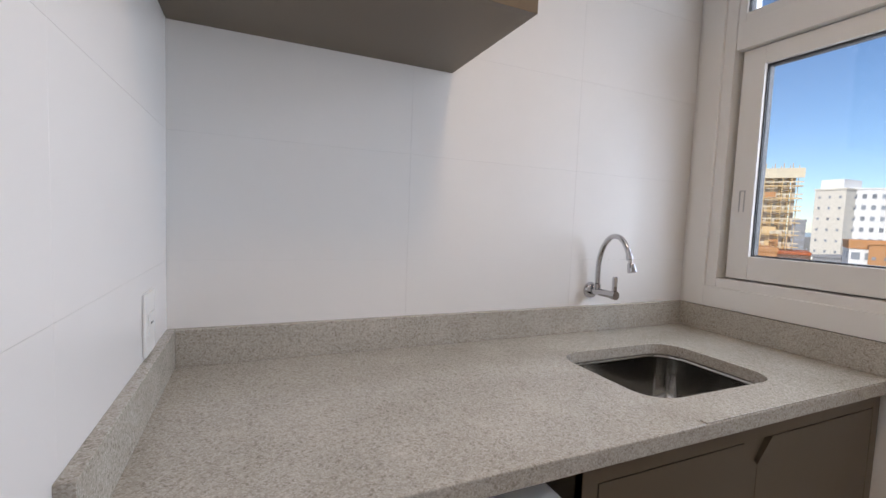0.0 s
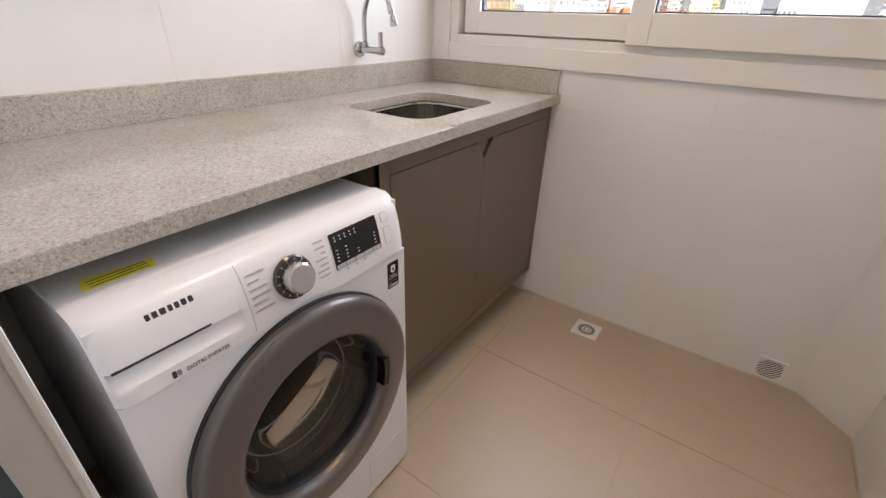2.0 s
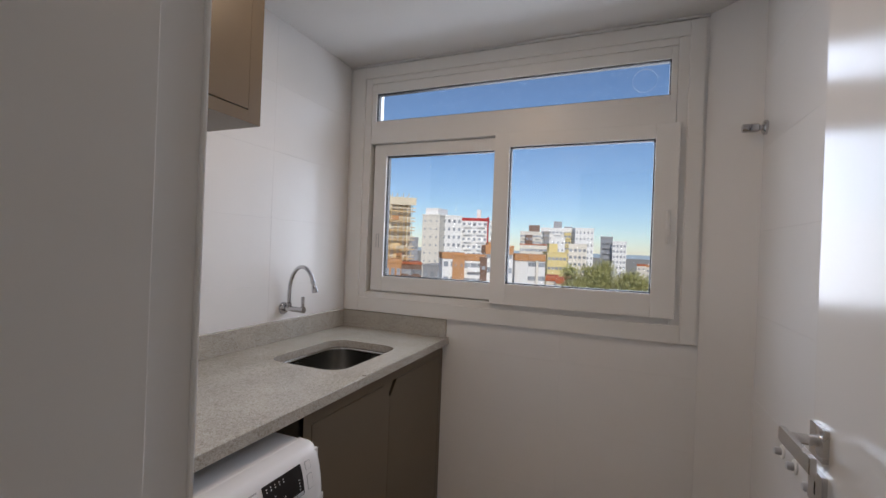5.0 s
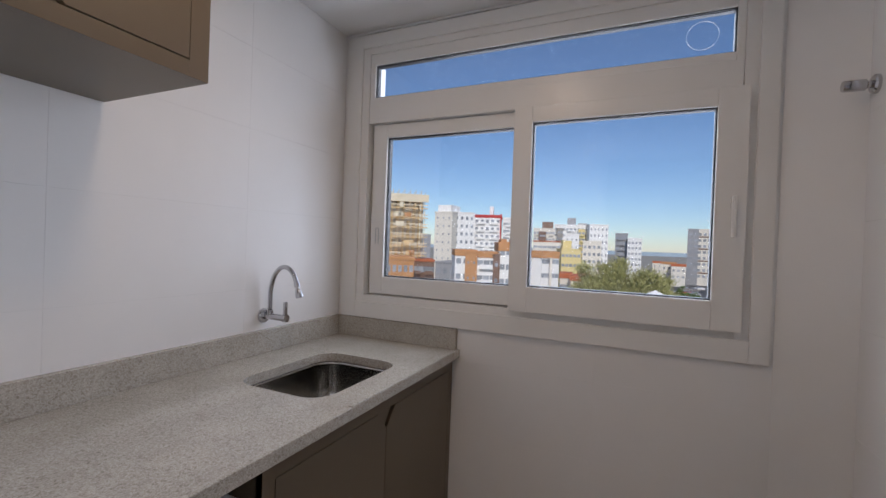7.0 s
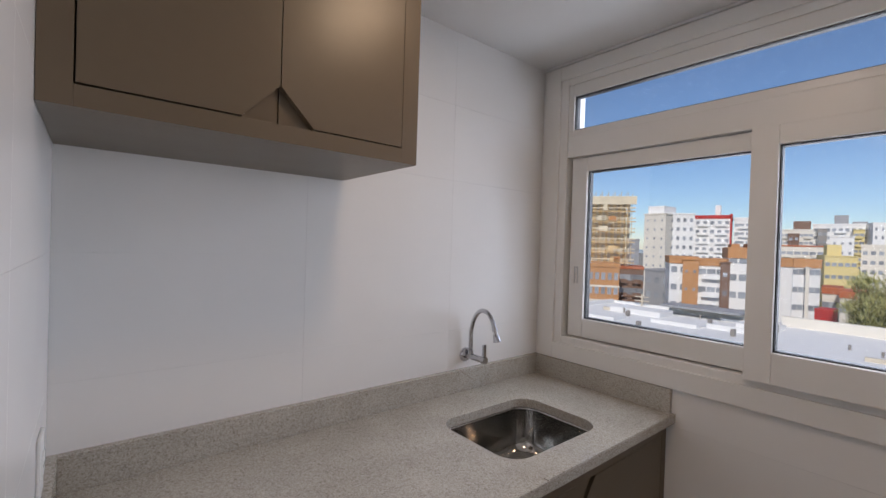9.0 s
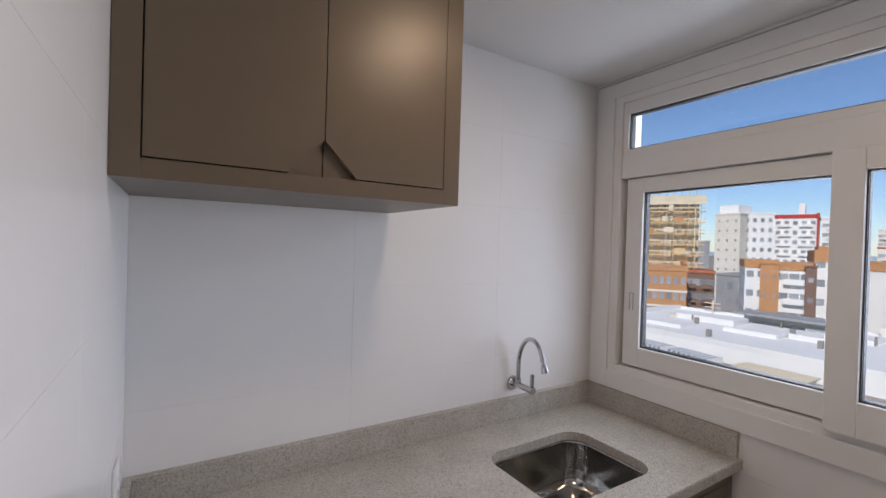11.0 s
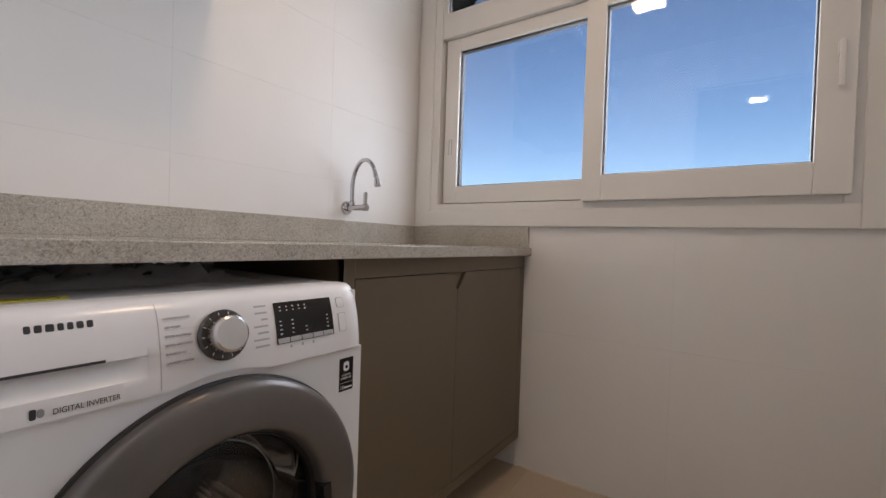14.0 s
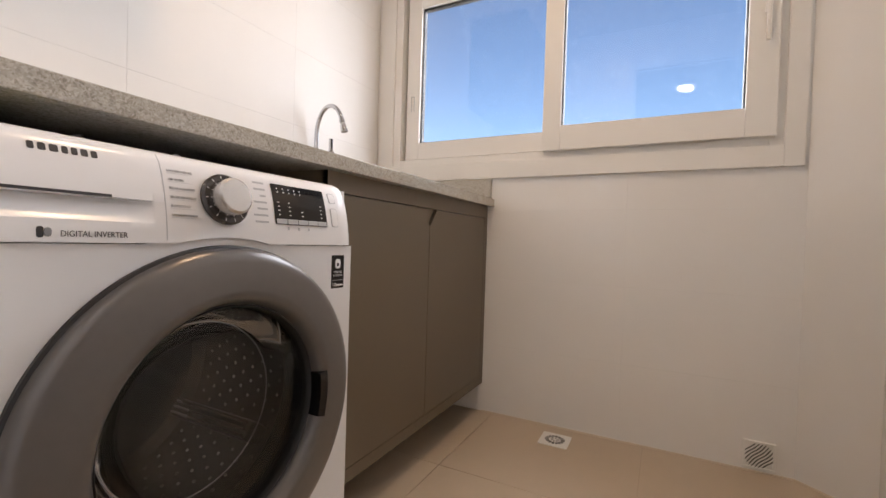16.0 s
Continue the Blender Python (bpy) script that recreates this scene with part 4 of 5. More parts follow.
vent = empty("wall_vent", (EAST, -1.644, 0.06), "square white plastic grille with slanted slats low on the wall", "vent")
VY0, VY1, VZ0, VZ1 = -1.598, -1.692, 0.012, 0.108
put(boxes("frame", [(EAST - 0.008, EAST, VY1, VY0, VZ1 - 0.008, VZ1), (EAST - 0.008, EAST, VY1, VY0, VZ0, VZ0 + 0.008), (EAST - 0.008, EAST, VY0 - 0.008, VY0, VZ0 + 0.008, VZ1 - 0.008), (EAST - 0.008, EAST, VY1, VY1 + 0.008, VZ0 + 0.008, VZ1 - 0.008)], M_PLASTIC, bevel=0.001), vent)
grille = put(box("grille", (EAST - 0.0055, EAST - 0.0005, VY1 + 0.006, VY0 - 0.006, VZ0 + 0.006, VZ1 - 0.006), M_PLASTIC), vent)
# Slits are near-black strips on a solid face, their shade put into colour.
for k in range(9):
    c = -0.036 + k * 0.009
    half = math.sqrt(0.043 ** 2 - c * c)
    bm = bmesh.new()
    line = [(half * (2 * j / 12 - 1), c + 0.0018 * math.sin(half * (2 * j / 12 - 1) * 95)) for j in range(13)]
    q = Matrix.Translation((0, (VY0 + VY1) / 2, (VZ0 + VZ1) / 2)) @ pose(0, 0, 0, -50)
    rows = [[bm.verts.new(q @ Vector((EAST - 0.0062, y, z + dz))) for y, z in line] for dz in (-0.0016, 0.0016)]
    for j in range(12):
        bm.faces.new((rows[0][j], rows[0][j + 1], rows[1][j + 1], rows[1][j]))
    bmesh.ops.solidify(bm, geom=bm.faces[:], thickness=0.0007)
    put(part("slit", bm, M_GAP_SHADE), grille)

dr = empty("floor_drain", (1.628, -0.978, 0), "square white floor drain with round slotted grate", "floor drain")
put(plate("plate", rounded(1.573, 1.683, -1.033, -0.923, 0.006), [[(1.628 + 0.040 * math.cos(k * math.pi / 18), -0.978 + 0.040 * math.sin(k * math.pi / 18)) for k in range(36)]], 0.0, 0.004, M_PLASTIC), dr)
grate = put(lathe("grate", [(0.0, 0.0034), (0.0395, 0.0034), (0.0395, 0.0)], M_PLASTIC, m=Matrix.Translation((1.628, -0.978, 0)), steps=36, label="round slotted grate"), dr)
# Slots are near-black bars on a solid grate, painting the shade of openings.
for n_slot, r0, r1, w in ((16, 0.0230, 0.0380, 0.0082), (8, 0.0085, 0.0185, 0.0050)):
    for k in range(n_slot):
        put(box("slot", (r0, r1, -w / 2, w / 2, 0.0030, 0.0037), M_GAP_SHADE, m=Matrix.Translation((1.628, -0.978, 0)) @ pose(0, 0, 0, 0, 0, 360 * k / n_slot)), grate)

# ---- the town outside ----
EYE0 = Vector((0.1, -1.3, 1.5))
GROUND = -14.0


def spot(az, dist, z=GROUND):
    a = radians(az)
    return Vector((EYE0.x + dist * math.cos(a), EYE0.y + dist * math.sin(a), z))


def at_el(el, dist):
    return EYE0.z + dist * math.tan(radians(el))


M_EARTH = mat("town_ground", (0.27, 0.25, 0.21), 0.9, var=0.25, scale=0.3)
M_ASPHALT = mat("asphalt", (0.07, 0.07, 0.072), 0.85, var=0.15, scale=1.0)
M_WALLW = mat("white_render", (0.82, 0.81, 0.79), 0.75, var=0.05, scale=0.4, random_tint=0.03)
M_WALLC = mat("cream_render", (0.74, 0.69, 0.60), 0.75, var=0.06, scale=0.4)
M_WALLG = mat("grey_render", (0.30, 0.30, 0.31), 0.75, var=0.08, scale=0.4)
M_WALLY = mat("yellow_render", (0.70, 0.57, 0.25), 0.75, var=0.06, scale=0.4)
M_BRICK = mat("orange_brick", (0.50, 0.25, 0.10), 0.8, var=0.12, scale=1.2)
M_BROWN = mat("brown_render", (0.20, 0.12, 0.085), 0.8, var=0.12, scale=0.6)
M_RED = mat("red_paint", (0.48, 0.035, 0.03), 0.6, var=0.06, scale=0.5)
M_TERRA = mat("terracotta_roof", (0.45, 0.13, 0.05), 0.8, var=0.15, scale=2)
M_CONC = mat("raw_concrete", (0.60, 0.53, 0.42), 0.85, var=0.12, scale=0.8)
M_SCAF = mat("scaffold_wood", (0.68, 0.50, 0.26), 0.8, var=0.2, scale=2)
M_NET = mat("scaffold_net", (0.68, 0.60, 0.44), 0.9, var=0.2, scale=2)
M_ROOFW = mat("white_membrane", (0.78, 0.77, 0.75), 0.7, var=0.06, scale=0.25, bump=0.1, bscale=2)
M_DARKGL = mat("dark_window", (0.27, 0.29, 0.32), 0.3, var=0.2, scale=0.7, random_tint=0.3)
M_METAL = mat("zinc_sheet", (0.30, 0.27, 0.24), 0.5, 0.4, var=0.1, scale=0.6)
M_LEAF = mat("feathery_leaves", (0.36, 0.35, 0.13), 0.7, var=0.3, scale=1.5, random_tint=0.1)
M_LEAFG = mat("green_leaves", (0.12, 0.19, 0.04), 0.6, var=0.3, scale=2.5)
M_BARK = mat("bark", (0.12, 0.085, 0.06), 0.9, var=0.2, scale=5)
M_BLUE = mat("blue_awning", (0.20, 0.28, 0.45), 0.7, var=0.1, scale=2)

tagged(box("ground", (-60, 3000, -2500, 2500, GROUND - 1, GROUND), M_EARTH), "flat built-up ground reaching the horizon", "ground", kind="structure")

WIN_MESH = {}


def window_mesh(w, h):
    key = (round(w, 2), round(h, 2))
    if key not in WIN_MESH:
        bm = bmesh.new()
        box_into(bm, -w / 2, w / 2, -0.06, 0.12, -h / 2, h / 2)
        me = bpy.data.meshes.new("window")
        bm.to_mesh(me)
        bm.free()
        me.materials.append(M_DARKGL)
        WIN_MESH[key] = me
    return WIN_MESH[key]


def building(name, az0, az1, el, dist, depth, wall_mat, label, cols=4, storey=3.0, win=(1.3, 1.3), turn=0.0, base=GROUND, roof_mat=None, balcony=0, crown=None, bands=None, side_cols=2, parapet=0.8, rows_max=99):
    """A block facing the viewer: wall, roof with parapet, windows row by row, balconies, roof houses."""
    mid = (az0 + az1) / 2
    w = 2 * dist * math.tan(radians(abs(az1 - az0) / 2))
    top = at_el(el, dist)
    p = spot(mid, dist, base)
    m = Matrix.Translation(p) @ pose(0, 0, 0, 0, 0, mid + 90 + 180 + turn)
    # local: x to the viewer's right, -y towards the viewer
    b = empty(name, (0, 0, 0), label, "building")
    b.matrix_world = m
    h = top - base
    box("wall", (-w / 2, w / 2, 0, depth, 0, h), wall_mat, b)
    box("roof", (-w / 2 - 0.15, w / 2 + 0.15, -0.15, depth + 0.15, h, h + parapet), roof_mat or wall_mat, b)
    if bands:
        for z0, z1, mt in bands:
            box("band", (-w / 2 - 0.1, w / 2 + 0.1, -0.12, depth + 0.1, h + z0, h + z1), mt, b)
    n = min(rows_max, int((h - 1.0) / storey))
    step = w / cols
    for r in range(n):
        z = h - 1.9 - r * storey
        if z < 1:
            break
        for c in range(cols):
            o = new("window", window_mesh(*win))
            o.parent, o.location = b, (-w / 2 + (c + 0.5) * step, 0, z)
        for c in range(side_cols):
            for sx in (-1, 1):
                o = new("window", window_mesh(*win))
                o.parent, o.location, o.rotation_euler = b, (sx * w / 2, (c + 0.5) * depth / side_cols, z), (0, 0, radians(90 * sx))
        if balcony:
            for c in range(balcony):
                bw = w / balcony * 0.62
                cx = -w / 2 + (c + 0.5) * w / balcony
                box("balcony", (cx - bw / 2, cx + bw / 2, -0.7, 0.0, z - 1.2, z - 0.35), wall_mat, b)
    if crown:
        for x0, x1, y0, y1, hh, mt in crown:
            box("roof_house", (x0 * w, x1 * w, y0 * depth, y1 * depth, h + parapet, h + parapet + hh), mt, b)
    return b


def scaffold_tower():
    """Concrete frame under construction, wrapped in timber scaffolding."""
    d, az0, az1 = 110.0, 27.2, 33.4
    mid = (az0 + az1) / 2
    w = 2 * d * math.tan(radians((az1 - az0) / 2))
    m = Matrix.Translation(spot(mid, d)) @ pose(0, 0, 0, 0, 0, mid + 270 + 4)
    b = empty("scaffolded_tower", (0, 0, 0), "unfinished concrete tower wrapped in timber scaffolding", "building")
    b.matrix_world = m
    top = at_el(6.35, d) - GROUND
    n = 11
    st = (top - 1.2) / n
    box("core", (-w / 2 + 0.8, w / 2 - 0.8, 0.8, 10, 0, top - 2), M_SCAF, b)
    for k in range(n + 1):
        box("slab", (-w / 2, w / 2, -0.2, 11, k * st - 0.35, k * st), M_CONC, b)
        box("walkway", (-w / 2 - 1.0, w / 2 + 1.0, -1.5, -0.5, k * st + 0.35, k * st + 0.55), M_SCAF, b)
        box("guard_rail", (-w / 2 - 1.0, w / 2 + 1.0, -1.55, -1.45, k * st + 1.1, k * st + 1.35), M_NET, b)
    for k in range(9):
        x = -w / 2 + 0.3 + k * (w - 0.6) / 8
        box("column", (x - 0.28, x + 0.28, 0.0, 0.5, 0, top - 1.4), M_CONC, b)
        box("pole", (x - 0.62, x - 0.48, -1.6, -1.46, 0, top + 1.3), M_SCAF, b)
        box("pole", (x + 0.48, x + 0.6, -0.75, -0.63, 0, top + 0.9), M_SCAF, b)
    for k in range(5):
        x = -w / 2 + 1 + k * (w - 2) / 4
        box("infill", (x - 0.9, x + 0.7, 0.3, 0.45, (k * 3 % n) * st, (k * 3 % n) * st + st * 2.4), M_WALLC, b)
    box("net", (-w / 2 - 1.1, w / 2 + 1.1, -1.7, -1.66, top - 1.6, top + 0.3), M_NET, b)
    for k in range(n * 2):
        x = random.uniform(-w / 2, w / 2 - 1.2)
        z = random.randrange(n) * st + 0.6
        box("board", (x, x + random.uniform(0.8, 2.2), -1.7, -1.62, z, z + random.uniform(0.5, 1.4)), random.choice((M_SCAF, M_NET, M_BRICK)), b)


random.seed(11)
scaffold_tower()
building("brick_house", 28.2, 33.4, -2.2, 96, 14, M_BRICK, "unfinished orange brick building below the scaffolding", cols=7, win=(0.8, 1.5), turn=4, bands=[(-4.2, -3.8, M_WALLC), (-7.2, -6.8, M_WALLC)])
building("brown_house", 25.5, 28.5, -2.3, 104, 14, M_BROWN, "dark brown low house with balconies", cols=4, win=(1.5, 1.4), turn=2, balcony=2, roof_mat=M_TERRA, parapet=0.5)
building("grey_house", 22.6, 25.5, -2.4, 100, 12, M_WALLG, "grey low house with small windows", cols=3, win=(0.9, 1.2), turn=-24, parapet=0.4)
# Shaded left face of the white tower as its own block, shade put into cream.
building("white_tower", 23.2, 25.8, 4.3, 160, 16, M_WALLC, "tall pale apartment tower with small windows", cols=3, win=(0.55, 0.7), turn=-28, crown=[(-0.45, 0.3, 0.1, 0.6, 2.6, M_WALLW)], parapet=0.5)
building("white_tower", 20.3, 23.1, 4.35, 163, 15, M_WALLW, "tall white apartment tower with paired windows", cols=4, win=(0.9, 1.2), turn=16, parapet=0.4)
building("red_topped_tower", 16.9, 20.4, 4.0, 172, 14, M_WALLW, "white apartment tower with a red crown", cols=5, win=(1.1, 1.2), turn=-4, balcony=2, roof_mat=M_RED, parapet=0.7, crown=[(0.05, 0.2, 0.2, 0.5, 3.6, M_WALLW)], bands=[(-0.5, 0.0, M_RED)])
building("red_stair_tower", 16.80, 16.96, 4.1, 171, 2, M_RED, "red stair tower beside the apartments", cols=1, win=(0.6, 0.8), rows_max=0, side_cols=0)
building("apartment_block", 14.6, 16.6, 3.7, 180, 14, M_WALLW, "white apartment block with long grey windows", cols=2, win=(2.6, 1.1), balcony=1)
building("apartment_block", 26.1, 27.3, 1.2, 240, 14, M_WALLG, "grey distant apartment block", cols=3, win=(0.9, 1.0))
building("orange_block", 19.9, 22.75, -0.75, 84, 12, M_WALLW, "white and orange five-storey apartment block", cols=3, win=(0.9, 1.0), turn=5, roof_mat=M_BRICK, parapet=0.35, bands=[(-0.9, 0.0, M_BRICK)])
building("orange_block", 17.2, 19.9, -0.9, 85, 12, M_WALLW, "white apartment block under an orange parapet", cols=3, win=(1.2, 1.0), turn=-5, roof_mat=M_BRICK, parapet=0.35, balcony=1, bands=[(-0.9, 0.0, M_BRICK)])
building("orange_house", 19.8, 21.4, -0.9, 83.2, 1.2, M_BRICK, "orange rendered wall strip of the block", cols=2, win=(0.4, 0.45), parapet=0.2, side_cols=0)
building("brown_bay", 16.8, 17.7, -1.1, 84.2, 1.0, M_BROWN, "shaded brown stair bay between two blocks", cols=1, win=(0.6, 0.7), parapet=0.2, side_cols=0)
building("orange_block", 13.4, 17.0, 0.5, 90, 14, M_WALLW, "white apartment block with a raised orange roof storey", cols=4, win=(1.1, 1.1), turn=6, roof_mat=M_BRICK, parapet=0.3, bands=[(-1.6, 0.0, M_BRICK)], crown=[(-0.42, -0.2, 0.1, 0.6, 0.6, M_BRICK), (0.0, 0.2, 0.1, 0.6, 0.7, M_BRICK)])
building("orange_block", 11.4, 13.2, -0.5, 94, 10, M_WALLW, "plain white gable wall under an orange parapet", cols=1, win=(0.5, 0.5), turn=-20, roof_mat=M_BRICK, parapet=0.3, bands=[(-1.2, 0.0, M_BRICK)], rows_max=0, side_cols=0)
building("orange_block", 9.15, 11.5, -0.5, 94.5, 14, M_WALLW, "white apartment block with an orange parapet", cols=5, win=(0.7, 0.9), turn=22, roof_mat=M_BRICK, parapet=0.3, bands=[(-1.2, 0.0, M_BRICK)])
building("cream_strip", 10.1, 10.4, -1.2, 93.6, 0.6, M_WALLC, "cream rendered strip of the block", cols=1, win=(0.3, 0.4), rows_max=0, side_cols=0, parapet=0.1)
building("yellow_block", 6.6, 9.0, 0.0, 140, 14, M_WALLY, "yellow apartment block with a small roof house", cols=5, win=(0.9, 0.9), turn=8, crown=[(-0.38, 0.08, 0.2, 0.6, 2.6, M_WALLY)], parapet=0.3)
building("apartment_block", 9.9, 12.6, 2.55, 215, 16, M_WALLC, "cream apartment block with brown roof house", cols=7, win=(1.2, 1.1), crown=[(-0.1, 0.42, 0.1, 0.6, 3.2, M_BROWN)], balcony=3, parapet=0.5)
building("brown_bay", 11.0, 11.9, 2.2, 213, 2, M_BROWN, "brown rendered bay of the cream block", cols=2, win=(1.0, 1.0), side_cols=0, parapet=0.2)
building("apartment_block", 5.8, 10.0, 3.1, 220, 16, M_WALLW, "white apartment block with dark roof tank", cols=9, win=(1.1, 1.2), crown=[(-0.12, 0.13, 0.2, 0.6, 3.4, M_WALLG), (0.2, 0.45, 0.1, 0.6, 0.8, M_WALLG)], balcony=3, parapet=0.5)
building("brown_bay", 8.9, 9.6, 2.7, 218, 2, M_METAL, "grey-brown stair bay of the white block", cols=2, win=(1.0, 1.0), side_cols=0, parapet=0.2)
building("brown_bay", 6.2, 7.0, 2.6, 218, 2, M_WALLY, "ochre balcony bay of the white block", cols=2, win=(1.3, 1.3), side_cols=0, parapet=0.2, balcony=1)
building("apartment_block", 6.9, 8.6, 1.9, 182, 12, M_WALLW, "plain white block behind the yellow one", cols=3, win=(0.6, 0.8), parapet=0.4)
building("apartment_block", 3.4, 5.7, 3.2, 214, 16, M_WALLW, "white apartment block with narrow windows", cols=5, win=(0.6, 1.2), turn=14, parapet=0.4)
building("apartment_block", 9.0, 12.6, 0.9, 160, 14, M_WALLC, "cream apartment block behind the orange roofs", cols=6, win=(1.4, 1.0), roof_mat=M_TERRA, balcony=3, parapet=0.4)
building("apartment_block", 4.2, 6.4, 1.0, 190, 14, M_WALLC, "cream apartment block with small windows", cols=4, win=(1.1, 1.2))
building("apartment_block", 1.2, 2.6, 2.1, 262, 16, M_WALLG, "dark grey apartment tower", cols=3, win=(1.8, 1.2), balcony=1)
building("apartment_block", -0.4, 1.2, 1.55, 258, 16, M_WALLW, "white apartment tower beside a dark one", cols=4, win=(1.0, 1.2))
building("apartment_block", -9.6, -5.2, 2.75, 250, 18, M_WALLC, "broad cream apartment block with brown storey bands", cols=9, win=(1.3, 1.3), bands=[(-3.6 - 3 * k, -2.9 - 3 * k, M_BROWN) for k in range(0, 8, 2)], turn=-4, crown=[(0.15, 0.3, 0.2, 0.6, 2.4, M_WALLG)], balcony=0)
building("apartment_block", -6.3, -5.2, 2.75, 248.8, 1.5, M_WALLG, "grey stair bay of the broad block", cols=2, win=(1.8, 1.0), side_cols=0)
for az, el, d, mt in ((8.3, -3.0, 100, M_TERRA), (7.0, -3.3, 96, M_TERRA), (6.2, -2.9, 110, M_TERRA), (-3.4, -0.6, 240, M_BRICK), (-2.4, -0.5, 300, M_TERRA), (-4.4, -0.8, 230, M_TERRA), (27.9, -2.2, 140, M_TERRA), (-12.0, -1.5, 200, M_TERRA)):
    building("low_house", az - 0.75, az + 0.75, el - 0.7, d, 9, M_WALLC, "low house with a terracotta roof", cols=3, win=(0.9, 1.0), roof_mat=mt, parapet=1.1)

# big white flat roof below
R0 = at_el(-7.25, 69)
wr = tagged(boxes("flat_roof_hall", [(46, 68, -34, 36, GROUND, R0 - 0.3)], M_WALLW), "long low hall with a bright white flat roof", "building")
box("roof_membrane", (46, 68, -34, 36, R0 - 0.3, R0), M_ROOFW, wr)
boxes("parapet", [(67.4, 68, -34, 36, R0, R0 + 0.4), (46, 46.4, -34, 36, R0, R0 + 0.25), (46.4, 67.4, 35.6, 36, R0, R0 + 0.6)], M_ROOFW, wr)
for y, x in ((22, 50), (14, 54), (27, 55), (18, 60)):
    a = x + random.uniform(-2, 2)
    box("roof_outlet", (a, a + 0.5, y, y + 0.4, R0, R0 + 0.75), M_METAL, wr)
for y0, y1, x0, x1, hh in ((12, 16, 60, 64, 0.5), (24, 31, 58, 62, 0.7), (18, 20, 54, 60, 0.25), (26, 33, 50, 53, 0.45)):
    box("roof_plinth", (x0, x1, y0, y1, R0, R0 + hh), M_ROOFW, wr)
for k in range(9):
    x0, y0 = random.uniform(50, 66), random.uniform(-20, 34)
    box("roof_kerb", (x0, x0 + random.uniform(0.3, 0.6), y0, y0 + random.uniform(1.5, 6), R0, R0 + random.uniform(0.25, 0.6)), random.choice((M_ROOFW, M_ROOFW, M_CONC)), wr)
for k in range(7):
    x0, y0 = random.uniform(49, 64), random.uniform(-10, 32)
    tube("vent_pipe", [(x0, y0, R0), (x0, y0, R0 + random.uniform(0.5, 1.0))], 0.12, M_METAL, wr, steps=7)
boxes("cream_wall", [(66.5, 67.3, 2, 13, R0, R0 + 1.2), (65.5, 66.3, 16.6, 26.0, R0, R0 + 1.0)], M_WALLC, wr)
box("canopy", (62.6, 67.0, 16.4, 26.2, R0 + 1.05, R0 + 1.3), M_WALLG, wr, label="flat grey sheet canopy")
# glazed lanterns on the near edge of the hall
for k, y in enumerate((24.6, 20.0)):
    b = empty("roof_lantern", (42.0 - k * 0.6, y, R0 - 1.8), "long glazed roof lantern with white bars", "roof lantern", group="roof lanterns")
    m = Matrix.Translation((42.0 - k * 0.6, y, R0 - 1.4)) @ pose(0, 0, 0, 0, 0, -8)
    o = box("glass", (-1.0, 1.0, -2.0, 2.0, 0, 0.9), M_DARKGL, m=m)
    put(o, b)
    for j in range(9):
        put(box("bar", (-1.06, 1.06, -2.0 + j * 0.5 - 0.04, -2.0 + j * 0.5 + 0.04, 0, 0.96), M_WALLW, m=m), b)
    put(box("curb", (-1.2, 1.2, -2.2, 2.2, -0.4, 0.0), M_WALLW, m=m), b)
low_roof = tagged(boxes("low_annex", [(27, 46, -14, 36, GROUND, R0 - 2.0)], M_WALLC), "low annex with grey sheet roof", "building")
box("sheet_roof", (27, 46, -14, 36, R0 - 2.0, R0 - 1.8), M_METAL, low_roof)
tagged(boxes("tin_shed", [(29, 33, 7.5, 12.0, R0 - 1.8, R0 - 0.6)], M_METAL), "small shed with worn tin roof", "shed")
for x0, x1, y0, y1, h0, h1, mt, words_ in ((31, 35, 14.5, 18.5, -1.8, -1.0, M_CONC, "small flat concrete roof house"), (36, 40, 11.0, 15.0, -1.8, -1.1, M_ROOFW, "low white flat-roofed store"), (34, 37, 20.5, 24.0, -1.8, -0.9, M_CONC, "low concrete store with flat roof"), (42, 45, 12.0, 17.0, -1.8, -1.2, M_CONC, "low store with pale sheet roof")):
    sh = tagged(box("shed", (x0, x1, y0, y1, R0 + h0, R0 + h1), M_WALLC), words_, "shed")
    box("roof", (x0 - 0.2, x1 + 0.2, y0 - 0.2, y1 + 0.2, R0 + h1, R0 + h1 + 0.12), mt, sh)
    for k in range(int((x1 - x0) / 0.5)):
        box("rib", (x0 + k * 0.5, x0 + k * 0.5 + 0.12, y0 - 0.2, y1 + 0.2, R0 + h1 + 0.12, R0 + h1 + 0.18), mt, sh)
tagged(boxes("blue_awning", [(23, 26.9, 4, 10, R0 - 1.4, R0 - 1.2)], M_BLUE), "pale blue awning below", "awning")
tagged(box("red_container", (80, 83.5, 10.2, 12.2, GROUND, at_el(-5.2, 82)), M_RED), "red metal container beside the roof", "container")

# white tent roof and street
tent = empty("tent", spot(-2.1, 60), "white peaked tent canopy", "tent")
bm = bmesh.new()
c0, tz, ez = spot(-2.1, 60), at_el(-4.5, 60), at_el(-5.7, 60)
ring = [bm.verts.new((c0.x + sx * 2.2, c0.y + sy * 2.2, ez)) for sx, sy in ((-1, -1), (1, -1), (1, 1), (-1, 1))]
apex = bm.verts.new((c0.x, c0.y, tz))
base = [bm.verts.new((v.co.x, v.co.y, ez - 0.4)) for v in ring]
for i in range(4):
    bm.faces.new((ring[i], ring[(i + 1) % 4], apex))
    bm.faces.new((ring[i], ring[(i + 1) % 4], base[(i + 1) % 4], base[i]))
put(part("canopy", bm, M_WALLW), tent)
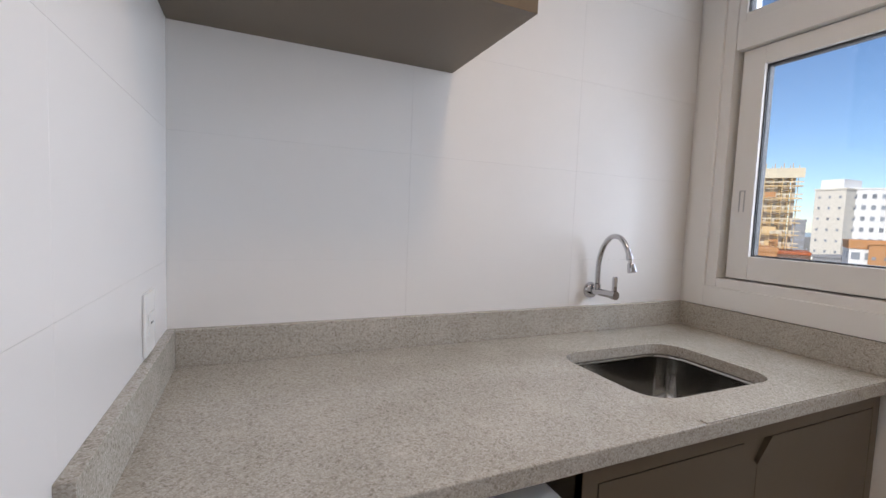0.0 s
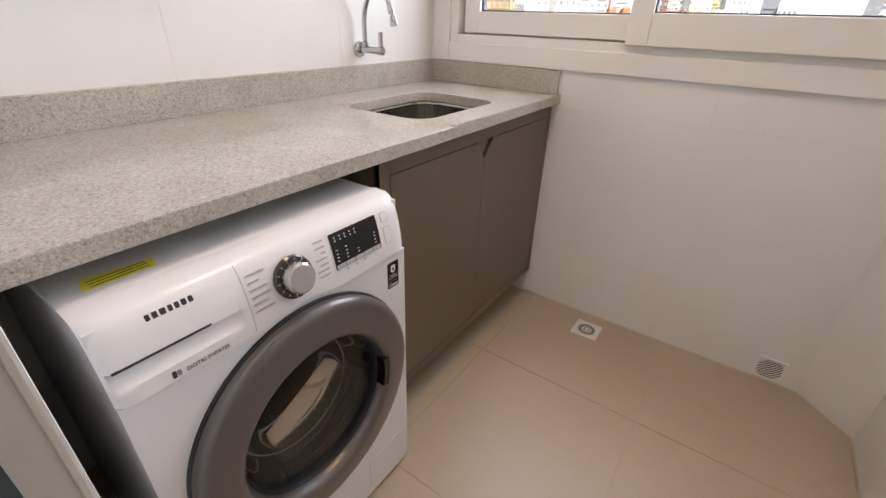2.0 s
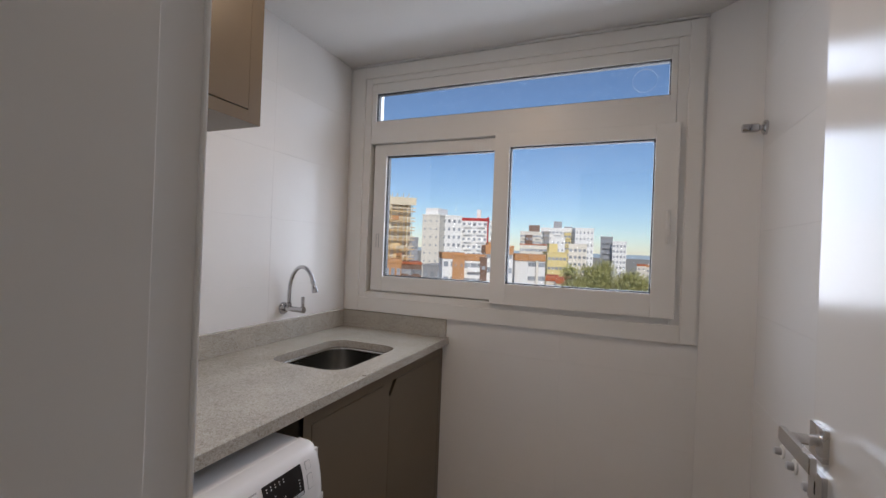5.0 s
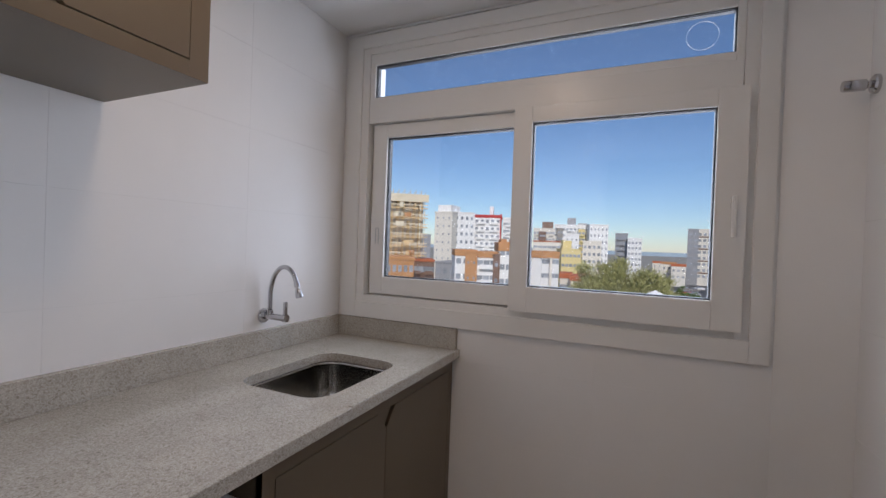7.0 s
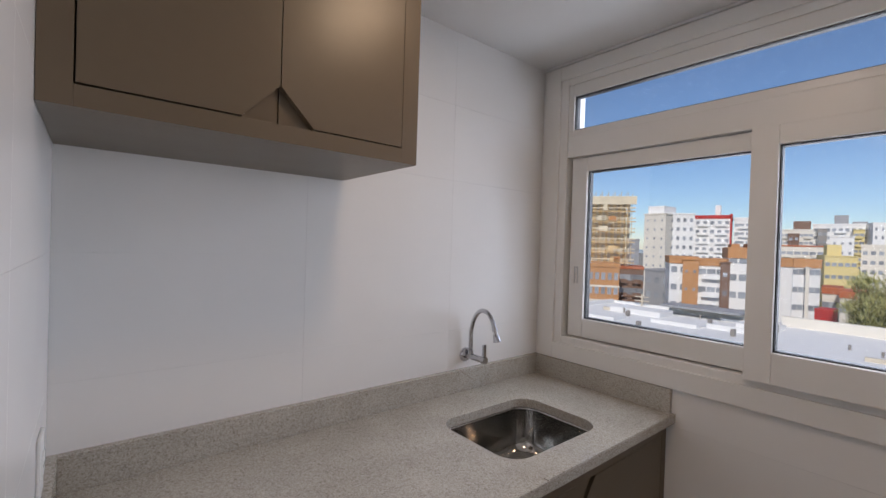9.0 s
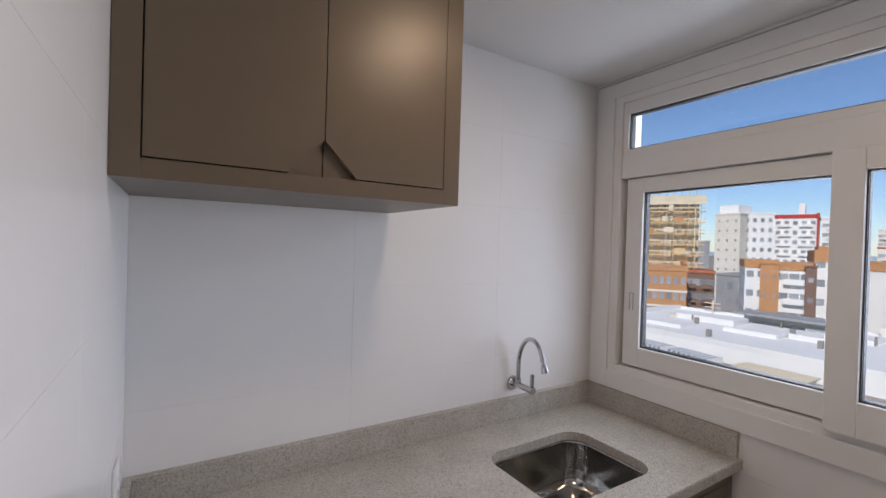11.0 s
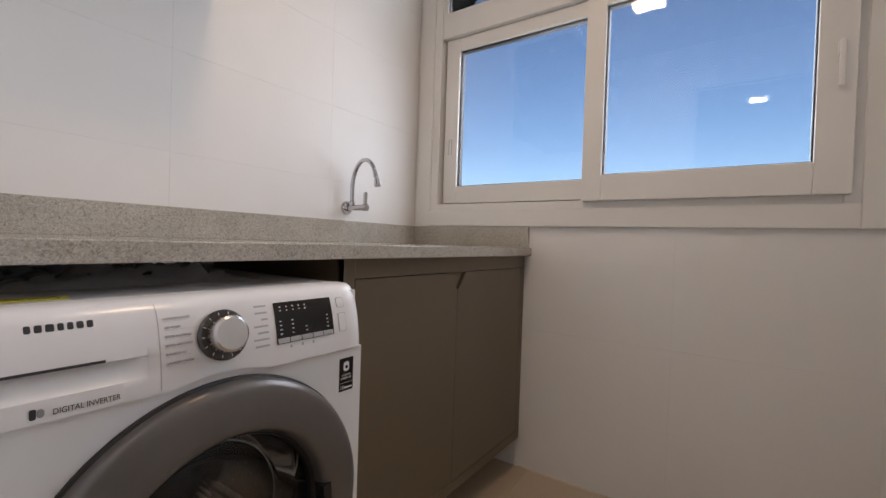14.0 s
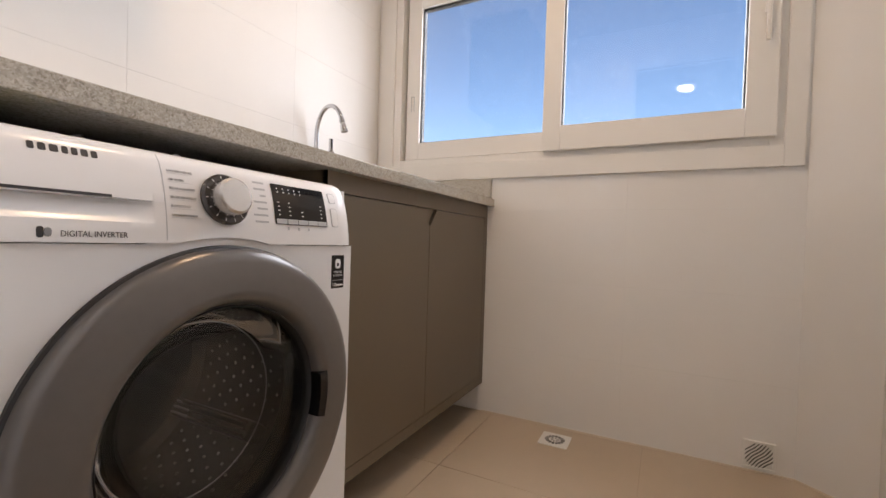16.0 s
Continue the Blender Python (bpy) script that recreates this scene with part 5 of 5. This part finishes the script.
for sx, sy in ((-1, -1), (1, -1), (1, 1), (-1, 1)):
    put(tube("post", [(c0.x + sx * 2.1, c0.y + sy * 2.1, GROUND), (c0.x + sx * 2.1, c0.y + sy * 2.1, ez)], 0.06, M_METAL, steps=6), tent)
rm = Matrix.Translation(spot(-5.5, 150)) @ pose(0, 0, 0, 0, 0, -6)
tagged(box("road", (-90, 300, -7, 7, 0.0, 0.03), M_ASPHALT, m=rm), "straight asphalt avenue", "road", kind="structure")
for k in range(9):
    for sy in (-8, 8):
        p = rm @ Vector((-60 + k * 26, sy, 0))
        lp = empty("street_lamp", p, "tall grey street lamp", "street lamp", group="lamps along the avenue")
        put(tube("pole", [p, p + Vector((0, 0, 9))], 0.09, M_METAL, steps=6), lp)
        put(box("head", (p.x - 0.6, p.x + 0.6, p.y - 0.12, p.y + 0.12, p.z + 8.95, p.z + 9.1), M_METAL), lp)
pl = spot(25.6, 74)
up_ = empty("utility_pole", pl, "concrete utility pole with crossarms", "utility pole")
put(tube("pole", [pl, pl + Vector((0, 0, 8.7))], 0.14, M_CONC, steps=8), up_)
put(boxes("crossarm", [(pl.x - 0.08, pl.x + 0.08, pl.y - 1.1, pl.y + 1.1, GROUND + z, GROUND + z + 0.14) for z in (7.6, 8.2)], M_CONC), up_)
for k in range(26):
    az, d = random.uniform(-9, -1.5), random.uniform(110, 240)
    p = spot(az, d)
    car = empty("parked_car", p, "small parked car along the avenue", "car", group="parked cars")
    yw = random.choice((-6, 84))
    cm = Matrix.Translation(p) @ pose(0, 0, 0, 0, 0, yw)
    put(box("body", (-2.1, 2.1, -0.85, 0.85, 0.3, 0.95), random.choice((M_WALLW, M_WALLG, M_RED, M_METAL)), bevel=0.15, m=cm), car)
    put(box("cabin", (-1.2, 1.1, -0.75, 0.75, 0.95, 1.5), M_DARKGL, bevel=0.2, m=cm), car)


def tree(p, height, spread, leaf_mat, label, n=1400, leaf=0.5, feather=True, seed=1):
    """Tapered trunk with limbs and a crown of small leaf cards in uneven clumps."""
    rnd = random.Random(seed)
    t = empty("tree", p, label, "tree", group="trees outside")
    bm = bmesh.new()
    tips = []

    def limb(a, b, r0, r1):
        a, b = Vector(a), Vector(b)
        q = (b - a).to_track_quat("Z", "Y")
        ra = [bm.verts.new(a + q @ Vector((r0 * math.cos(k * math.pi / 3), r0 * math.sin(k * math.pi / 3), 0))) for k in range(6)]
        rb = [bm.verts.new(b + q @ Vector((r1 * math.cos(k * math.pi / 3), r1 * math.sin(k * math.pi / 3), 0))) for k in range(6)]
        for k in range(6):
            bm.faces.new((ra[k], ra[(k + 1) % 6], rb[(k + 1) % 6], rb[k]))

    fork = Vector((0, 0, height * 0.3))
    limb((0, 0, 0), fork, spread * 0.06, spread * 0.045)
    for k in range(11):
        a = 2 * math.pi * k / 11 + rnd.uniform(-0.3, 0.3)
        r = spread * rnd.uniform(0.25, 0.85)
        tip = Vector((r * math.cos(a), r * math.sin(a), height * rnd.uniform(0.5, 0.95) * (1 - 0.25 * r / spread)))
        limb(fork, tip, spread * 0.03, spread * 0.008)
        tips += [tip, fork.lerp(tip, 0.7), fork.lerp(tip, 0.45)]
    bm.transform(Matrix.Translation(p))
    put(part("trunk", bm, M_BARK), t)
    verts, faces = [], []
    for i in range(n):
        c = rnd.choice(tips)
        g = Vector((rnd.gauss(0, 1), rnd.gauss(0, 1), rnd.gauss(0, 0.8))) * spread * 0.17
        o = Vector(p) + c + g
        out = Vector((c.x + g.x, c.y + g.y, abs(g.z) + height * 0.35)).normalized()
        d = (out + Vector((rnd.uniform(-1, 1), rnd.uniform(-1, 1), rnd.uniform(-0.3, 0.9))) * 0.7).normalized()
        s = d.orthogonal().normalized()
        s = Matrix.Rotation(rnd.uniform(0, 6.3), 3, d) @ s
        ln, wd = leaf * rnd.uniform(0.7, 1.8), leaf * (0.16 if feather else 0.45) * rnd.uniform(0.7, 1.3)
        k0 = len(verts)
        verts += [o - s * wd, o + d * ln * 0.5 - s * wd * 0.8, o + d * ln, o + d * ln * 0.5 + s * wd * 0.8]
        faces.append((k0, k0 + 1, k0 + 2, k0 + 3))
    me = bpy.data.meshes.new("crown")
    me.from_pydata(verts, [], faces)
    me.materials.append(leaf_mat)
    put(new("crown", me), t)


for i, (az, d, el, sp) in enumerate(((4.8, 78, -0.8, 3.8), (3.0, 80, -0.2, 4.4), (1.0, 77, -0.5, 4.4), (-0.8, 79, -0.9, 4.0), (-2.6, 84, -1.6, 3.3), (5.9, 84, -3.0, 1.9))):
    tree(spot(az, d), at_el(el, d) - GROUND, sp, M_LEAF, "broad feathery olive-green tree", n=8500, leaf=0.55, seed=20 + i)
for i, (az, d, el, sp) in enumerate(((-6.2, 95, -4.2, 1.6), (-9.4, 90, -4.6, 1.8), (-4.8, 120, -3.2, 1.5), (-8.4, 130, -3.2, 1.8), (7.6, 108, -3.9, 1.8))):
    tree(spot(az, d), at_el(el, d) - GROUND, sp, M_LEAFG, "small round green street tree", n=1500, leaf=0.35, feather=False, seed=40 + i)
for i, (az, d, el, sp) in enumerate(((16.8, 24, -10.2, 1.7), (18.8, 21, -12.0, 1.1), (26.0, 23, -10.2, 1.1), (23.6, 24, -10.5, 0.9))):
    tree(spot(az, d), at_el(el, d) - GROUND, sp, M_LEAFG, "bright green garden tree below the window", n=2600, leaf=0.34, feather=(i > 1), seed=60 + i)
# a rim of far low land, air haze put into its pale blue colour
tagged(boxes("backdrop", [(2400, 2500, -2400, 2400, GROUND, 6)], mat("hazed_far_land", (0.34, 0.42, 0.50), 0.9, var=0.1, scale=0.02)), "strip of far land on the horizon, haze put into its blue colour", "backdrop", kind="structure")

# ---- tiles of walls and floor, piece by piece ----
TILE_MESH = {}


def tile_mesh(w, h, material, gap=0.0003):
    key = (round(w, 4), round(h, 4), material.name)
    if key not in TILE_MESH:
        bm = bmesh.new()
        g, c = gap / 2, 0.0002
        lo = [bm.verts.new((x, y, -TT)) for x, y in ((g, g), (w - g, g), (w - g, h - g), (g, h - g))]
        md = [bm.verts.new((v.co.x, v.co.y, -c)) for v in lo]
        hi = [bm.verts.new((x, y, 0)) for x, y in ((g + c, g + c), (w - g - c, g + c), (w - g - c, h - g - c), (g + c, h - g - c))]
        bm.faces.new(hi)
        for a, b in ((lo, md), (md, hi)):
            for i in range(4):
                bm.faces.new((a[i], a[(i + 1) % 4], b[(i + 1) % 4], b[i]))
        bmesh.ops.recalc_face_normals(bm, faces=bm.faces[:])
        me = bpy.data.meshes.new("tile")
        bm.to_mesh(me)
        bm.free()
        me.materials.append(material)
        TILE_MESH[key] = me
    return TILE_MESH[key]


def lay(parent, origin, u, v, us, vs, material, u_lim, v_lim, gap=0.0003):
    """Tiles between joints us and vs, clipped to the limits, on the plane at origin; u x v points into the room."""
    u, v = Vector(u), Vector(v)
    n = u.cross(v)
    rot = Matrix((u, v, n)).transposed().to_4x4()
    cut = lambda js, lim: sorted({lim[0], lim[1], *[j for j in js if lim[0] + 0.004 < j < lim[1] - 0.004]})
    a, b = cut(us, u_lim), cut(vs, v_lim)
    for u0, u1 in zip(a, a[1:]):
        for v0, v1 in zip(b, b[1:]):
            o = new("tile", tile_mesh(u1 - u0, v1 - v0, material, gap))
            o.parent = parent
            o.matrix_basis = Matrix.Translation(Vector(origin) + u * u0 + v * v0) @ rot


ROWS_Z = [0.002 + 0.302 * k for k in range(9)]
COLS = [0.593 + 0.598 * k for k in range(-1, 4)]
lay(wall_north, (0, 0, 0), (1, 0, 0), (0, 0, 1), COLS, ROWS_Z, M_TILE, (0.0, EAST), (0.0, CEIL + 0.01))
lay(wall_west, (0, 0, 0), (0, 1, 0), (0, 0, 1), [-0.622, -1.22], ROWS_Z, M_TILE, (DOOR_N + 0.03, 0.0), (0.0, CEIL + 0.01))
lay(wall_west, (0, 0, 0), (0, 1, 0), (0, 0, 1), [-1.5], ROWS_Z, M_TILE, (DOOR_S - 0.03, DOOR_N + 0.03), (DOOR_H + 0.03, CEIL + 0.01))
lay(wall_west, (0, 0, 0), (0, 1, 0), (0, 0, 1), [], ROWS_Z, M_TILE, (SOUTH, DOOR_S - 0.03), (0.0, CEIL + 0.01))
ECOLS = [0.598, 1.196]
lay(wall_east, (EAST, 0, 0), (0, -1, 0), (0, 0, 1), ECOLS, ROWS_Z, M_TILE, (0.0, -DIAG_E), (0.0, WIN_Z0 - 0.01))
lay(wall_east, (EAST, 0, 0), (0, -1, 0), (0, 0, 1), [], ROWS_Z, M_TILE, (-WIN_Y1 + 0.015, -DIAG_E), (WIN_Z0 - 0.01, CEIL + 0.01))
lay(wall_east, (EAST, 0, 0), (0, -1, 0), (0, 0, 1), [], ROWS_Z, M_TILE, (0.0, -WIN_Y0 - 0.015), (WIN_Z0 - 0.01, CEIL + 0.01))
lay(wall_east, (EAST, 0, 0), (0, -1, 0), (0, 0, 1), ECOLS, [], M_TILE, (-WIN_Y0 - 0.015, -WIN_Y1 + 0.015), (2.36, CEIL + 0.01))
lay(wall_south, (0, SOUTH, 0), (-1, 0, 0), (0, 0, 1), [-1.015, -0.417], ROWS_Z, M_TILE, (-DIAG_S, 0.0), (0.0, CEIL + 0.01))
lay(floor, (0, 0, 0), (1, 0, 0), (0, 1, 0), [0.622, 1.237], [-0.672, -1.283, -1.894], M_FLOOR, (-WALL_W - 0.02, EAST), (SOUTH, 0.0), 0.002)
